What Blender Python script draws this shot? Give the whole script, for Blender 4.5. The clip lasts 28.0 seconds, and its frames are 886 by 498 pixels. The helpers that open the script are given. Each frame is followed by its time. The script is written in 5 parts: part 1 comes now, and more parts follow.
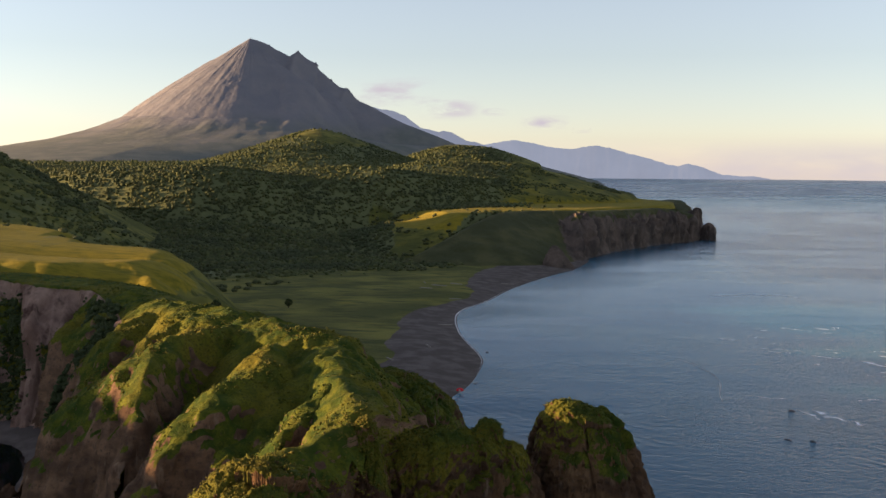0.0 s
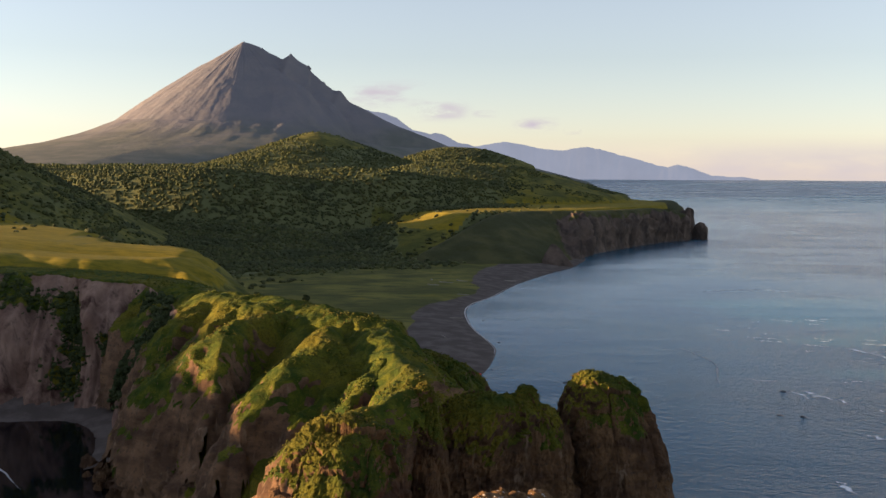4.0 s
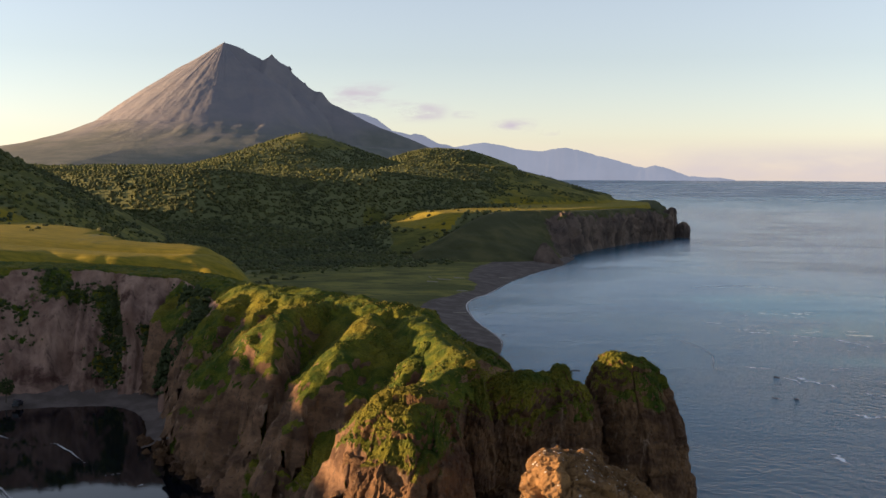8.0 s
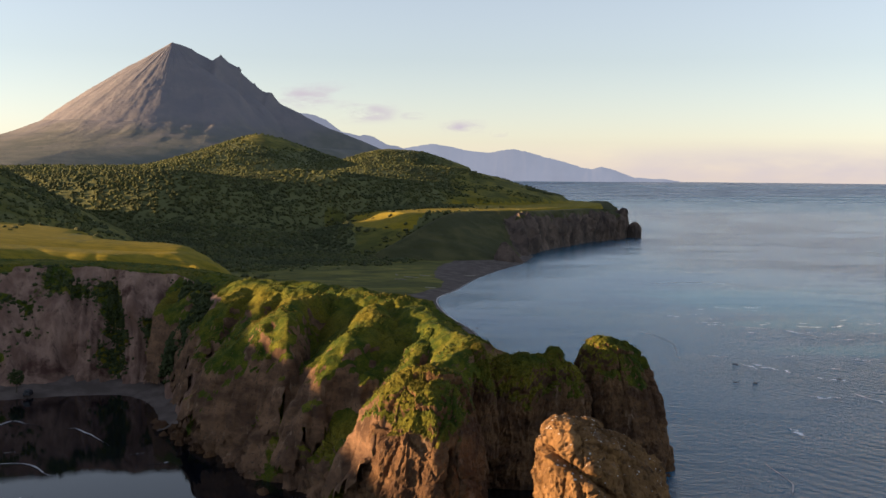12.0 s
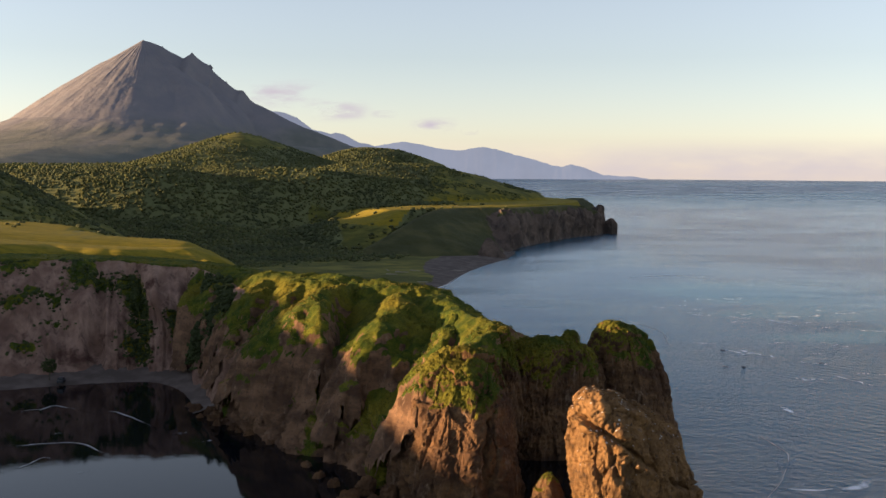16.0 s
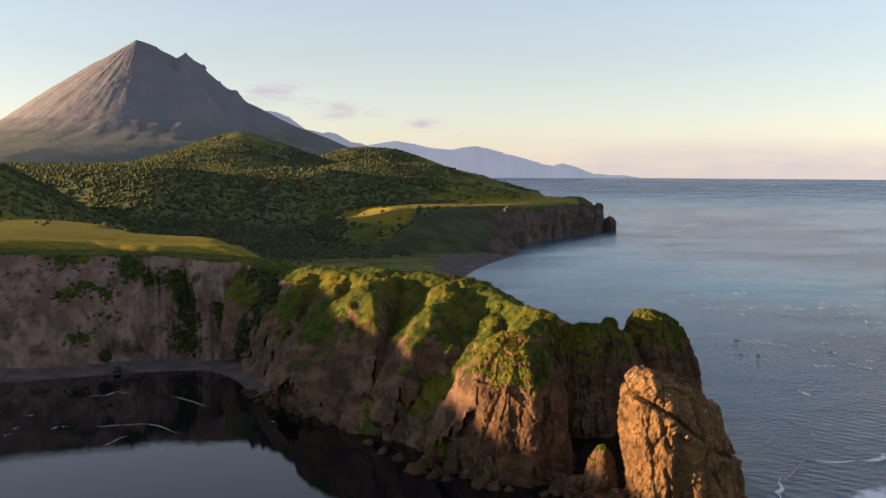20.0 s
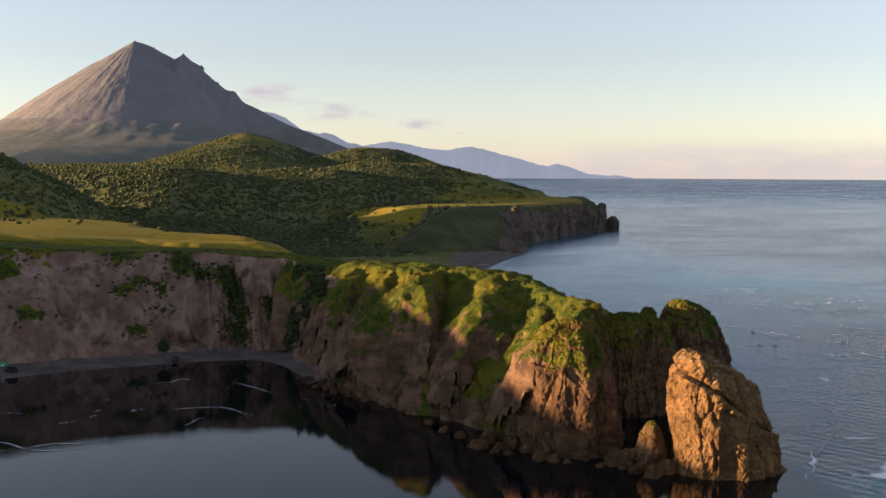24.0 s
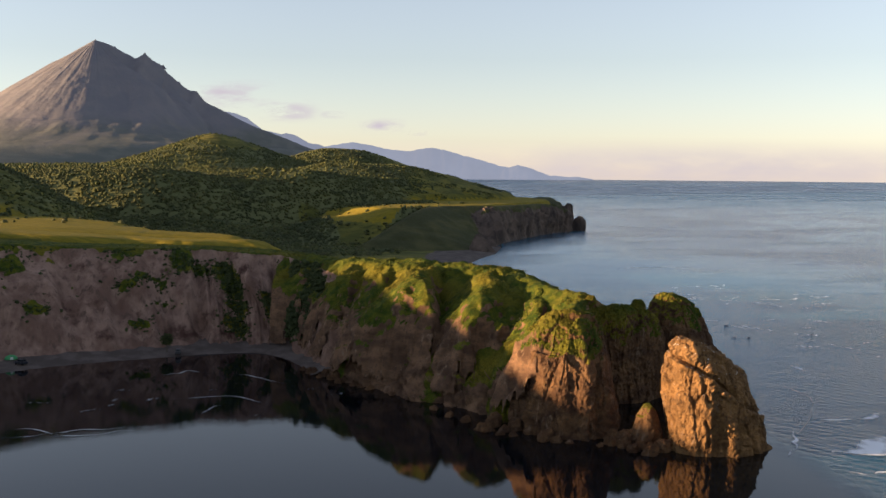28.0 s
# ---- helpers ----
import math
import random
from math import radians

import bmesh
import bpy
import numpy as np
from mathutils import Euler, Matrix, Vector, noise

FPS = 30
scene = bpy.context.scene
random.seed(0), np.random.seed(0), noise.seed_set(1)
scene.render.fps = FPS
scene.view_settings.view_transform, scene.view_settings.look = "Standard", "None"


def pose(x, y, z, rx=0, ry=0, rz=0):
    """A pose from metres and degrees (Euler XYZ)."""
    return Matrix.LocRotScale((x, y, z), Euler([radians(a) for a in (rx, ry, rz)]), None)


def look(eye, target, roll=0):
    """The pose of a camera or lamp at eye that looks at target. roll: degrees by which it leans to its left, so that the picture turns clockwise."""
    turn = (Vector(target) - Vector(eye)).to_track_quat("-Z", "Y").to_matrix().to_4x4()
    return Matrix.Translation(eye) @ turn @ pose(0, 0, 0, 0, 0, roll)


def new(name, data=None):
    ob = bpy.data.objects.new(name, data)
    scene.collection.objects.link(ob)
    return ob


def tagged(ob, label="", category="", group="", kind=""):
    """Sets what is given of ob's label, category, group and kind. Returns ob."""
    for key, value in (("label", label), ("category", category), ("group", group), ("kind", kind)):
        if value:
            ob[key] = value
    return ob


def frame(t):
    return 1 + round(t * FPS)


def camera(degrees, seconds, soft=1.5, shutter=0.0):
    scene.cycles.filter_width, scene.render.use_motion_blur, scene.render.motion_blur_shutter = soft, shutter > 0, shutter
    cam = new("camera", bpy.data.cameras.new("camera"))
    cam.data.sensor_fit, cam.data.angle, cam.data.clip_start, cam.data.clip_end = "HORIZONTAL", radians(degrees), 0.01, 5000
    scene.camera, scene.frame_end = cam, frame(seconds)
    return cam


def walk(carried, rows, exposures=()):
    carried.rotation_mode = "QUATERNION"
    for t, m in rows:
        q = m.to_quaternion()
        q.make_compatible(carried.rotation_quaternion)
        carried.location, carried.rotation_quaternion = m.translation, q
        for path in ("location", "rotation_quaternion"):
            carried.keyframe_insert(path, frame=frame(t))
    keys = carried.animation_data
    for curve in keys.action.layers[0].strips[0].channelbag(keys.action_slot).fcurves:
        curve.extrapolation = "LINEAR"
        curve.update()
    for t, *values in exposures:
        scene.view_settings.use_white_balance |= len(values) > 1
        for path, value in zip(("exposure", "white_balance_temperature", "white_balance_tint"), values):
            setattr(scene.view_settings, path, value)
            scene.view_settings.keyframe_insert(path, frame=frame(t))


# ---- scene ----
cam = camera(47.0, 28.0)
PATH = [
    (0, (71.968, 140.508, 65.346), (71.6660, 142.4793, 65.1928), 0.61),
    (0.5, (71.647, 136.925, 65.401), (71.3453, 138.8958, 65.2480), 0.56),
    (1, (71.157, 133.569, 65.432), (70.8547, 135.5398, 65.2785), 0.53),
    (1.5, (70.695, 129.957, 65.436), (70.3923, 131.9285, 65.2834), 0.49),
    (2, (69.964, 126.769, 65.400), (69.6619, 128.7399, 65.2486), 0.51),
    (2.5, (69.230, 123.375, 65.332), (68.9295, 125.3461, 65.1813), 0.47),
    (3, (68.462, 120.155, 65.397), (68.1659, 122.1269, 65.2462), 0.47),
    (3.5, (67.562, 116.988, 65.395), (67.2721, 118.9608, 65.2450), 0.45),
    (5.5, (63.234, 105.100, 65.405), (62.9778, 107.0776, 65.2561), 0.30),
    (6, (62.047, 102.345, 65.411), (61.7982, 104.3243, 65.2632), 0.29),
    (6.5, (60.854, 99.695, 65.355), (60.6115, 101.6748, 65.2066), 0.29),
    (7, (59.558, 97.211, 65.380), (59.3198, 99.1915, 65.2322), 0.33),
    (7.5, (58.219, 94.703, 65.394), (57.9829, 96.6834, 65.2462), 0.37),
    (8, (56.858, 92.356, 65.351), (56.6209, 94.3363, 65.2028), 0.41),
    (8.5, (55.598, 89.754, 65.260), (55.3613, 91.7350, 65.1118), 0.40),
    (9, (54.369, 87.138, 65.246), (54.1315, 89.1180, 65.0992), 0.40),
    (9.5, (53.096, 84.629, 65.186), (52.8578, 86.6094, 65.0394), 0.40),
    (10, (51.824, 82.139, 65.117), (51.5950, 84.1209, 64.9709), 0.39),
    (10.5, (50.575, 79.328, 65.135), (50.3678, 81.3115, 64.9886), 0.43),
    (11, (49.312, 76.451, 65.219), (49.1331, 78.4377, 65.0735), 0.47),
    (11.5, (48.006, 73.624, 65.285), (47.8520, 75.6123, 65.1398), 0.51),
    (12, (46.736, 70.664, 65.328), (46.6035, 72.6542, 65.1827), 0.51),
    (12.5, (45.380, 67.886, 65.361), (45.2680, 69.8780, 65.2160), 0.52),
    (14.5, (39.622, 58.176, 65.158), (39.5438, 60.1689, 65.0118), 0.51),
    (15, (38.039, 55.833, 65.162), (37.9652, 57.8259, 65.0148), 0.48),
    (15.5, (36.413, 53.457, 65.174), (36.3406, 55.4506, 65.0255), 0.47),
    (16, (34.692, 51.094, 65.194), (34.6214, 53.0877, 65.0448), 0.42),
    (16.5, (32.852, 48.459, 65.225), (32.7824, 50.4525, 65.0763), 0.43),
    (17, (31.007, 46.125, 65.200), (30.9382, 48.1185, 65.0507), 0.45),
    (17.5, (29.218, 43.902, 65.169), (29.1527, 45.8949, 65.0192), 0.43),
    (18, (27.430, 41.778, 65.182), (27.3681, 43.7717, 65.0317), 0.39),
    (18.5, (25.597, 39.185, 65.244), (25.5398, 41.1787, 65.0939), 0.40),
    (19, (23.811, 36.779, 65.252), (23.7562, 38.7729, 65.1015), 0.41),
    (19.5, (22.052, 34.311, 65.205), (21.9982, 36.3048, 65.0547), 0.37),
    (20, (20.248, 31.980, 65.144), (20.2000, 33.9733, 64.9932), 0.33),
    (20.5, (18.180, 29.213, 65.158), (18.1372, 31.2072, 65.0068), 0.27),
    (21, (16.062, 26.540, 65.146), (16.0250, 28.5340, 64.9947), 0.23),
    (21.5, (13.996, 23.793, 65.151), (13.9631, 25.7874, 64.9998), 0.20),
    (23.5, (6.240, 13.507, 65.145), (6.2042, 15.5011, 64.9941), 0.28),
    (24, (4.564, 11.368, 65.094), (4.5317, 13.3625, 64.9440), 0.31),
    (24.5, (2.972, 9.272, 65.078), (2.9426, 11.2659, 64.9281), 0.33),
    (25, (1.451, 7.441, 64.970), (1.4256, 9.4352, 64.8204), 0.37),
    (25.5, (-0.112, 5.431, 64.945), (-0.1339, 7.4250, 64.7964), 0.41),
    (26, (-1.563, 3.489, 64.863), (-1.5737, 5.4831, 64.7137), 0.40),
    (26.5, (-3.113, 1.443, 64.792), (-3.1072, 3.4370, 64.6431), 0.40),
    (27, (-4.639, -0.507, 64.672), (-4.6185, 1.4877, 64.5232), 0.39),
    (27.5, (-6.127, -2.398, 64.673), (-6.0926, -0.4043, 64.5246), 0.43),
    (28, (-7.614, -4.228, 64.662), (-7.5662, -2.2338, 64.5146), 0.48),
]
walk(cam, [(t, look(eye, target, roll)) for t, eye, target, roll in PATH],
     [(0, 1.69, 6550, 19), (28, 1.69, 6550, 19)])

# ---- world, sun, exposure ----
SUN_AZ = radians(-95)          # clockwise from +y: the sun stands out to the left, a little behind the camera
SUN_EL = radians(6.3)
sun_way = Vector((math.sin(SUN_AZ) * math.cos(SUN_EL), math.cos(SUN_AZ) * math.cos(SUN_EL), math.sin(SUN_EL)))
world = bpy.data.worlds.new("world")
scene.world = world
world.use_nodes = True
wt = world.node_tree
wt.nodes.clear()
sky = wt.nodes.new("ShaderNodeTexSky")
sky.sky_type = 'NISHITA'
sky.sun_disc = False
sky.sun_elevation, sky.sun_rotation = SUN_EL, SUN_AZ
sky.air_density, sky.dust_density, sky.ozone_density = 1.0, 0.15, 2.3
bg = wt.nodes.new("ShaderNodeBackground")
bg.inputs["Strength"].default_value = 0.093
wo = wt.nodes.new("ShaderNodeOutputWorld")
soft = wt.nodes.new("ShaderNodeHueSaturation")
soft.inputs["Saturation"].default_value = 0.56
wt.links.new(sky.outputs[0], soft.inputs["Color"])
wt.links.new(soft.outputs[0], bg.inputs["Color"])
wt.links.new(bg.outputs[0], wo.inputs["Surface"])
sun_data = bpy.data.lights.new("sun", 'SUN')
sun_data.energy, sun_data.angle, sun_data.color = 5.0, radians(0.6), (1.0, 0.68, 0.35)
sun = new("sun", sun_data)
sun.matrix_world = look((0, 0, 400), tuple(Vector((0, 0, 400)) - sun_way * 10))

# ---- tools: noise, lines, meshes ----
def ease(a, b, x):
    t = np.clip((np.asarray(x, float) - a) / (b - a), 0, 1)
    return t * t * (3 - 2 * t)


def _hash(ix, iy, iz, seed):
    h = (ix.astype(np.int64) * 374761393 + iy.astype(np.int64) * 668265263 + iz.astype(np.int64) * 2147483647 + seed * 144665) & 0xFFFFFFFF
    h = ((h ^ (h >> 13)) * 1274126177) & 0xFFFFFFFF
    h = ((h ^ (h >> 16)) * 2246822519) & 0xFFFFFFFF
    return ((h ^ (h >> 15)) & 0xFFFFFF) / 8388607.5 - 1.0


def vnoise(x, y, z=0.0, seed=0):
    """Smooth value noise in -1..1."""
    x, y, z = np.broadcast_arrays(np.asarray(x, float), np.asarray(y, float), np.asarray(z, float))
    ix, iy, iz = np.floor(x), np.floor(y), np.floor(z)
    fx, fy, fz = x - ix, y - iy, z - iz
    fx, fy, fz = (f * f * f * (f * (f * 6 - 15) + 10) for f in (fx, fy, fz))
    out = 0
    for dx in (0, 1):
        for dy in (0, 1):
            for dz in (0, 1):
                w = (fx if dx else 1 - fx) * (fy if dy else 1 - fy) * (fz if dz else 1 - fz)
                out = out + w * _hash(ix + dx, iy + dy, iz + dz, seed)
    return out


def fbm(x, y, z=0.0, octaves=4, seed=0, gain=0.5):
    out, amp, f, total = 0, 1.0, 1.0, 0.0
    for k in range(octaves):
        out = out + amp * vnoise(np.asarray(x) * f + 17.3 * k, np.asarray(y) * f - 9.1 * k, np.asarray(z) * f + 3.7 * k, seed + k)
        total += amp
        amp *= gain
        f *= 2.03
    return out / total


def ridged(x, y, z=0.0, octaves=4, seed=0):
    out, amp, f, total = 0, 1.0, 1.0, 0.0
    for k in range(octaves):
        out = out + amp * (1 - np.abs(vnoise(np.asarray(x) * f + 7.3 * k, np.asarray(y) * f + 1.7 * k, np.asarray(z) * f, seed + k)) * 2)
        total += amp
        amp *= 0.5
        f *= 2.1
    return out / total


def worley(x, y, z, seed=0):
    """Cells: the nearest distance, the second nearest, the cell's own value, and a slope across each cell."""
    x, y, z = np.broadcast_arrays(np.asarray(x, float), np.asarray(y, float), np.asarray(z, float))
    ix, iy, iz = np.floor(x), np.floor(y), np.floor(z)
    f1, f2, own, lean = np.full(x.shape, 9.0), np.full(x.shape, 9.0), np.zeros(x.shape), np.zeros(x.shape)
    for dx in (-1, 0, 1):
        for dy in (-1, 0, 1):
            for dz in (-1, 0, 1):
                cx, cy, cz = ix + dx, iy + dy, iz + dz
                px, py, pz = (c + 0.5 + 0.45 * _hash(cx, cy, cz, seed + k) for k, c in enumerate((cx, cy, cz)))
                d = np.sqrt((px - x)**2 + (py - y)**2 + (pz - z)**2)
                near = d < f1
                f2 = np.where(near, f1, np.minimum(f2, d))
                own = np.where(near, _hash(cx, cy, cz, seed + 7), own)
                tilt = (x - px) * _hash(cx, cy, cz, seed + 8) + (y - py) * _hash(cx, cy, cz, seed + 9) + (z - pz) * (0.4 + _hash(cx, cy, cz, seed + 10))
                lean = np.where(near, tilt, lean)
                f1 = np.where(near, d, f1)
    return f1, f2, own, lean


def crags(x, y, z, size, seed, tall=1.9, warp=0.5):
    """Rock relief in metres: tilted planes that break along cracks, in blocks of about that size."""
    wx = x + warp * size * vnoise(x / size, y / size, z / size, seed + 20)
    wz = z + warp * size * vnoise(x / size, y / size, z / size, seed + 21)
    f1, f2, own, lean = worley(wx / size, y / size, wz / (tall * size), seed)
    return size * (0.10 * own + 0.26 * lean - 0.10 * ease(0.06, 0.0, f2 - f1))


def curve_through(rows, count):
    """Points evenly spaced by station along a smooth curve through rows of any width."""
    p = np.asarray(rows, float)
    t = np.linspace(0, len(p) - 1, count)
    i = np.clip(np.floor(t).astype(int), 0, len(p) - 2)
    f = (t - i)[:, None]
    a, b, c, d = p[np.maximum(i - 1, 0)], p[i], p[i + 1], p[np.minimum(i + 2, len(p) - 1)]
    return 0.5 * (2 * b + (c - a) * f + (2 * a - 5 * b + 4 * c - d) * f**2 + (3 * b - a - 3 * c + d) * f**3)


def inside_line(x, y, poly):
    """Distance to a closed line, positive inside."""
    p = np.asarray(poly, float)
    best, odd = np.full(x.shape, 1e9), np.zeros(x.shape, bool)
    for (ax, ay), (bx, by) in zip(p, np.roll(p, -1, 0)):
        ex, ey = bx - ax, by - ay
        t = np.clip(((x - ax) * ex + (y - ay) * ey) / (ex * ex + ey * ey + 1e-9), 0, 1)
        best = np.minimum(best, (x - ax - t * ex)**2 + (y - ay - t * ey)**2)
        if abs(ey) > 1e-9:
            odd ^= ((ay > y) != (by > y)) & (x < ax + (y - ay) * ex / ey)
    return np.sqrt(best) * np.where(odd, 1, -1)


def raw_mesh(name, verts, faces, smooth=True, masks=None):
    """A mesh from arrays: faces is n x 3 or n x 4."""
    me = bpy.data.meshes.new(name)
    n, k = faces.shape
    me.vertices.add(len(verts))
    me.vertices.foreach_set("co", np.ascontiguousarray(verts, np.float32).ravel())
    me.loops.add(n * k)
    me.loops.foreach_set("vertex_index", np.ascontiguousarray(faces, np.int32).ravel())
    me.polygons.add(n)
    me.polygons.foreach_set("loop_start", np.arange(0, n * k, k, dtype=np.int32))
    me.polygons.foreach_set("use_smooth", np.full(n, smooth))
    for key, values in (masks or {}).items():
        me.attributes.new(key, 'FLOAT', 'POINT').data.foreach_set("value", np.ascontiguousarray(values, np.float32).ravel())
    me.update(calc_edges=True)
    me.validate()
    return me


def grid_faces(rows, cols, closed=False):
    i = np.arange(rows * cols).reshape(rows, cols)
    if closed:
        i = np.concatenate([i, i[:, :1]], 1)
    return np.stack([i[:-1, :-1], i[:-1, 1:], i[1:, 1:], i[1:, :-1]], -1).reshape(-1, 4)


def normals_of(grid):
    """Unit normals of a rows x cols x 3 grid."""
    du, dv = np.gradient(grid, axis=0), np.gradient(grid, axis=1)
    n = np.cross(dv, du)
    return n / (np.linalg.norm(n, axis=-1, keepdims=True) + 1e-9)


def thing(name, mesh, material, label="", category="", kind="", group=""):
    ob = new(name, mesh)
    mesh.materials.append(material)
    return tagged(ob, label, category, group, kind)


def part(name, mesh, material, parent, label=""):
    ob = new(name, mesh)
    if not mesh.materials:
        mesh.materials.append(material)
    ob.parent = parent
    return tagged(ob, label)


# ---- tools: materials ----
class Mat:
    """A node material: mix of colours over a rough surface with relief."""
    def __init__(self, name, rough=0.9, spec=0.2):
        self.m = bpy.data.materials.new(name)
        self.m.use_nodes = True
        self.t = self.m.node_tree
        self.b = self.t.nodes["Principled BSDF"]
        self.b.inputs["Roughness"].default_value = rough
        self.b.inputs["Specular IOR Level"].default_value = spec
        self.geo = None

    def node(self, kind, **inputs):
        n = self.t.nodes.new(kind)
        for key, value in inputs.items():
            self.put(n.inputs[key.replace("_", " ")], value)
        return n

    def put(self, socket, value):
        if isinstance(value, bpy.types.NodeSocket):
            self.t.links.new(value, socket)
        elif isinstance(value, tuple) and len(value) == 3 and socket.type == 'RGBA':
            socket.default_value = (*value, 1)
        else:
            socket.default_value = value

    def place(self, sx=1.0, sy=1.0, sz=1.0):
        """World position, scaled."""
        if self.geo is None:
            self.geo = self.t.nodes.new("ShaderNodeNewGeometry")
        v = self.t.nodes.new("ShaderNodeVectorMath")
        v.operation = 'MULTIPLY'
        self.t.links.new(self.geo.outputs["Position"], v.inputs[0])
        v.inputs[1].default_value = (sx, sy, sz)
        return v.outputs[0]

    def up(self):
        self.place()
        s = self.t.nodes.new("ShaderNodeSeparateXYZ")
        self.t.links.new(self.geo.outputs["Normal"], s.inputs[0])
        return s.outputs[2]

    def noise(self, scale, detail=5.0, rough=0.55, stretch=(1, 1, 1)):
        n = self.node("ShaderNodeTexNoise", Scale=scale, Detail=detail, Roughness=rough)
        self.t.links.new(self.place(*stretch), n.inputs["Vector"])
        return n.outputs["Fac"]

    def cells(self, scale, stretch=(1, 1, 1), feature='F1'):
        n = self.node("ShaderNodeTexVoronoi", Scale=scale)
        n.feature = feature
        self.t.links.new(self.place(*stretch), n.inputs["Vector"])
        return n.outputs["Distance"]

    def mask(self, key):
        n = self.t.nodes.new("ShaderNodeAttribute")
        n.attribute_name = key
        return n.outputs["Fac"]

    def step(self, value, a, b):
        n = self.node("ShaderNodeMapRange", Value=value, From_Min=a, From_Max=b)
        n.interpolation_type = 'SMOOTHSTEP'
        return n.outputs[0]

    def math(self, op, a, b=0.0):
        n = self.t.nodes.new("ShaderNodeMath")
        n.operation = op
        self.put(n.inputs[0], a)
        self.put(n.inputs[1], b)
        return n.outputs[0]

    def mix(self, fac, a, b):
        n = self.t.nodes.new("ShaderNodeMix")
        n.data_type = 'RGBA'
        self.put(n.inputs[0], fac)
        self.put(n.inputs[6], a)
        self.put(n.inputs[7], b)
        return n.outputs[2]

    def random(self):
        self.place()
        return self.geo.outputs["Random Per Island"]

    def colour(self, value):
        self.put(self.b.inputs["Base Color"], value)
        return self

    def relief(self, height, strength=0.5, distance=0.3):
        n = self.node("ShaderNodeBump", Strength=strength, Distance=distance, Height=height)
        self.t.links.new(n.outputs[0], self.b.inputs["Normal"])
        return self

# ---- materials ----
def grass_tones(m):
    """Tall meadow grass and herbs: greens with straw patches."""
    g = m.mix(m.step(m.noise(0.35, 6), 0.35, 0.68), (0.027, 0.050, 0.006), (0.108, 0.112, 0.011))
    g = m.mix(m.step(m.noise(0.06, 4), 0.45, 0.7), g, (0.146, 0.120, 0.014))
    return m.mix(m.step(m.noise(2.6, 4), 0.45, 0.75), g, (0.034, 0.046, 0.010))


def rock_tones(m, dark=(0.085, 0.050, 0.033), light=(0.20, 0.118, 0.066)):
    r = m.mix(m.step(m.noise(0.12, 6, 0.6, (1, 1, 2.2)), 0.35, 0.68), dark, light)
    r = m.mix(m.step(m.noise(1.1, 6, 0.65), 0.5, 0.75), r, (0.055, 0.038, 0.03))
    return m.mix(m.step(m.noise(0.5, 5, 0.6, (1, 1, 0.3)), 0.58, 0.74), r, (0.22, 0.15, 0.10))


def droppings(m, base, wanted):
    """White bird lime in small spots on level ledges high up."""
    if not wanted:
        return base
    h = m.t.nodes.new("ShaderNodeSeparateXYZ")
    m.t.links.new(m.place(), h.inputs[0])
    spots = m.math('MULTIPLY', m.step(m.cells(1.0), 0.26, 0.14), m.step(m.noise(0.25, 3), 0.43, 0.52))
    return m.mix(m.math('MULTIPLY', m.math('MULTIPLY', spots, m.step(m.up(), 0.35, 0.6)), m.step(h.outputs[2], 10.0, 18.0)), base, (0.55, 0.53, 0.5))


def make_bluff():
    m = Mat("bluff_earth_rock_grass", 0.95, 0.1)
    veg, soil = m.mask("veg"), m.mask("soil")
    edge = m.math('ADD', veg, m.math('MULTIPLY', m.math('SUBTRACT', m.noise(0.5, 6, 0.65), 0.5), 0.9))
    earth = m.mix(m.step(m.noise(0.16, 6, 0.6, (1, 1, 0.5)), 0.35, 0.7), (0.165, 0.098, 0.074), (0.320, 0.208, 0.160))
    earth = m.mix(m.step(m.noise(0.45, 6, 0.65, (1, 1, 0.12)), 0.48, 0.72), earth, (0.110, 0.070, 0.054))
    earth = m.mix(m.step(m.noise(0.09, 5, 0.6), 0.55, 0.68), earth, (0.07, 0.036, 0.028))
    bare = m.mix(soil, rock_tones(m, (0.080, 0.046, 0.029), (0.205, 0.120, 0.070)), earth)
    m.colour(m.mix(m.step(edge, 0.42, 0.58), bare, grass_tones(m)))
    h = m.math('ADD', m.noise(0.9, 8, 0.65), m.math('MULTIPLY', m.noise(3.5, 6, 0.65), 0.5))
    return m.relief(h, 0.7, 0.7).m


def make_rock(name="weathered_tuff", dark=(0.074, 0.040, 0.023), light=(0.172, 0.095, 0.046)):
    m = Mat(name, 0.93, 0.12)
    moss = m.math('ADD', m.mask("veg"), m.math('MULTIPLY', m.math('SUBTRACT', m.noise(0.6, 6, 0.65), 0.5), 0.8))
    m.colour(m.mix(m.step(moss, 0.45, 0.6), droppings(m, rock_tones(m, dark, light), dark[0] > 0.1), grass_tones(m)))
    h = m.math('ADD', m.noise(0.8, 8, 0.7), m.math('MULTIPLY', m.cells(0.9, (1, 1, 0.6)), 0.6))
    return m.relief(h, 1.0, 1.0).m


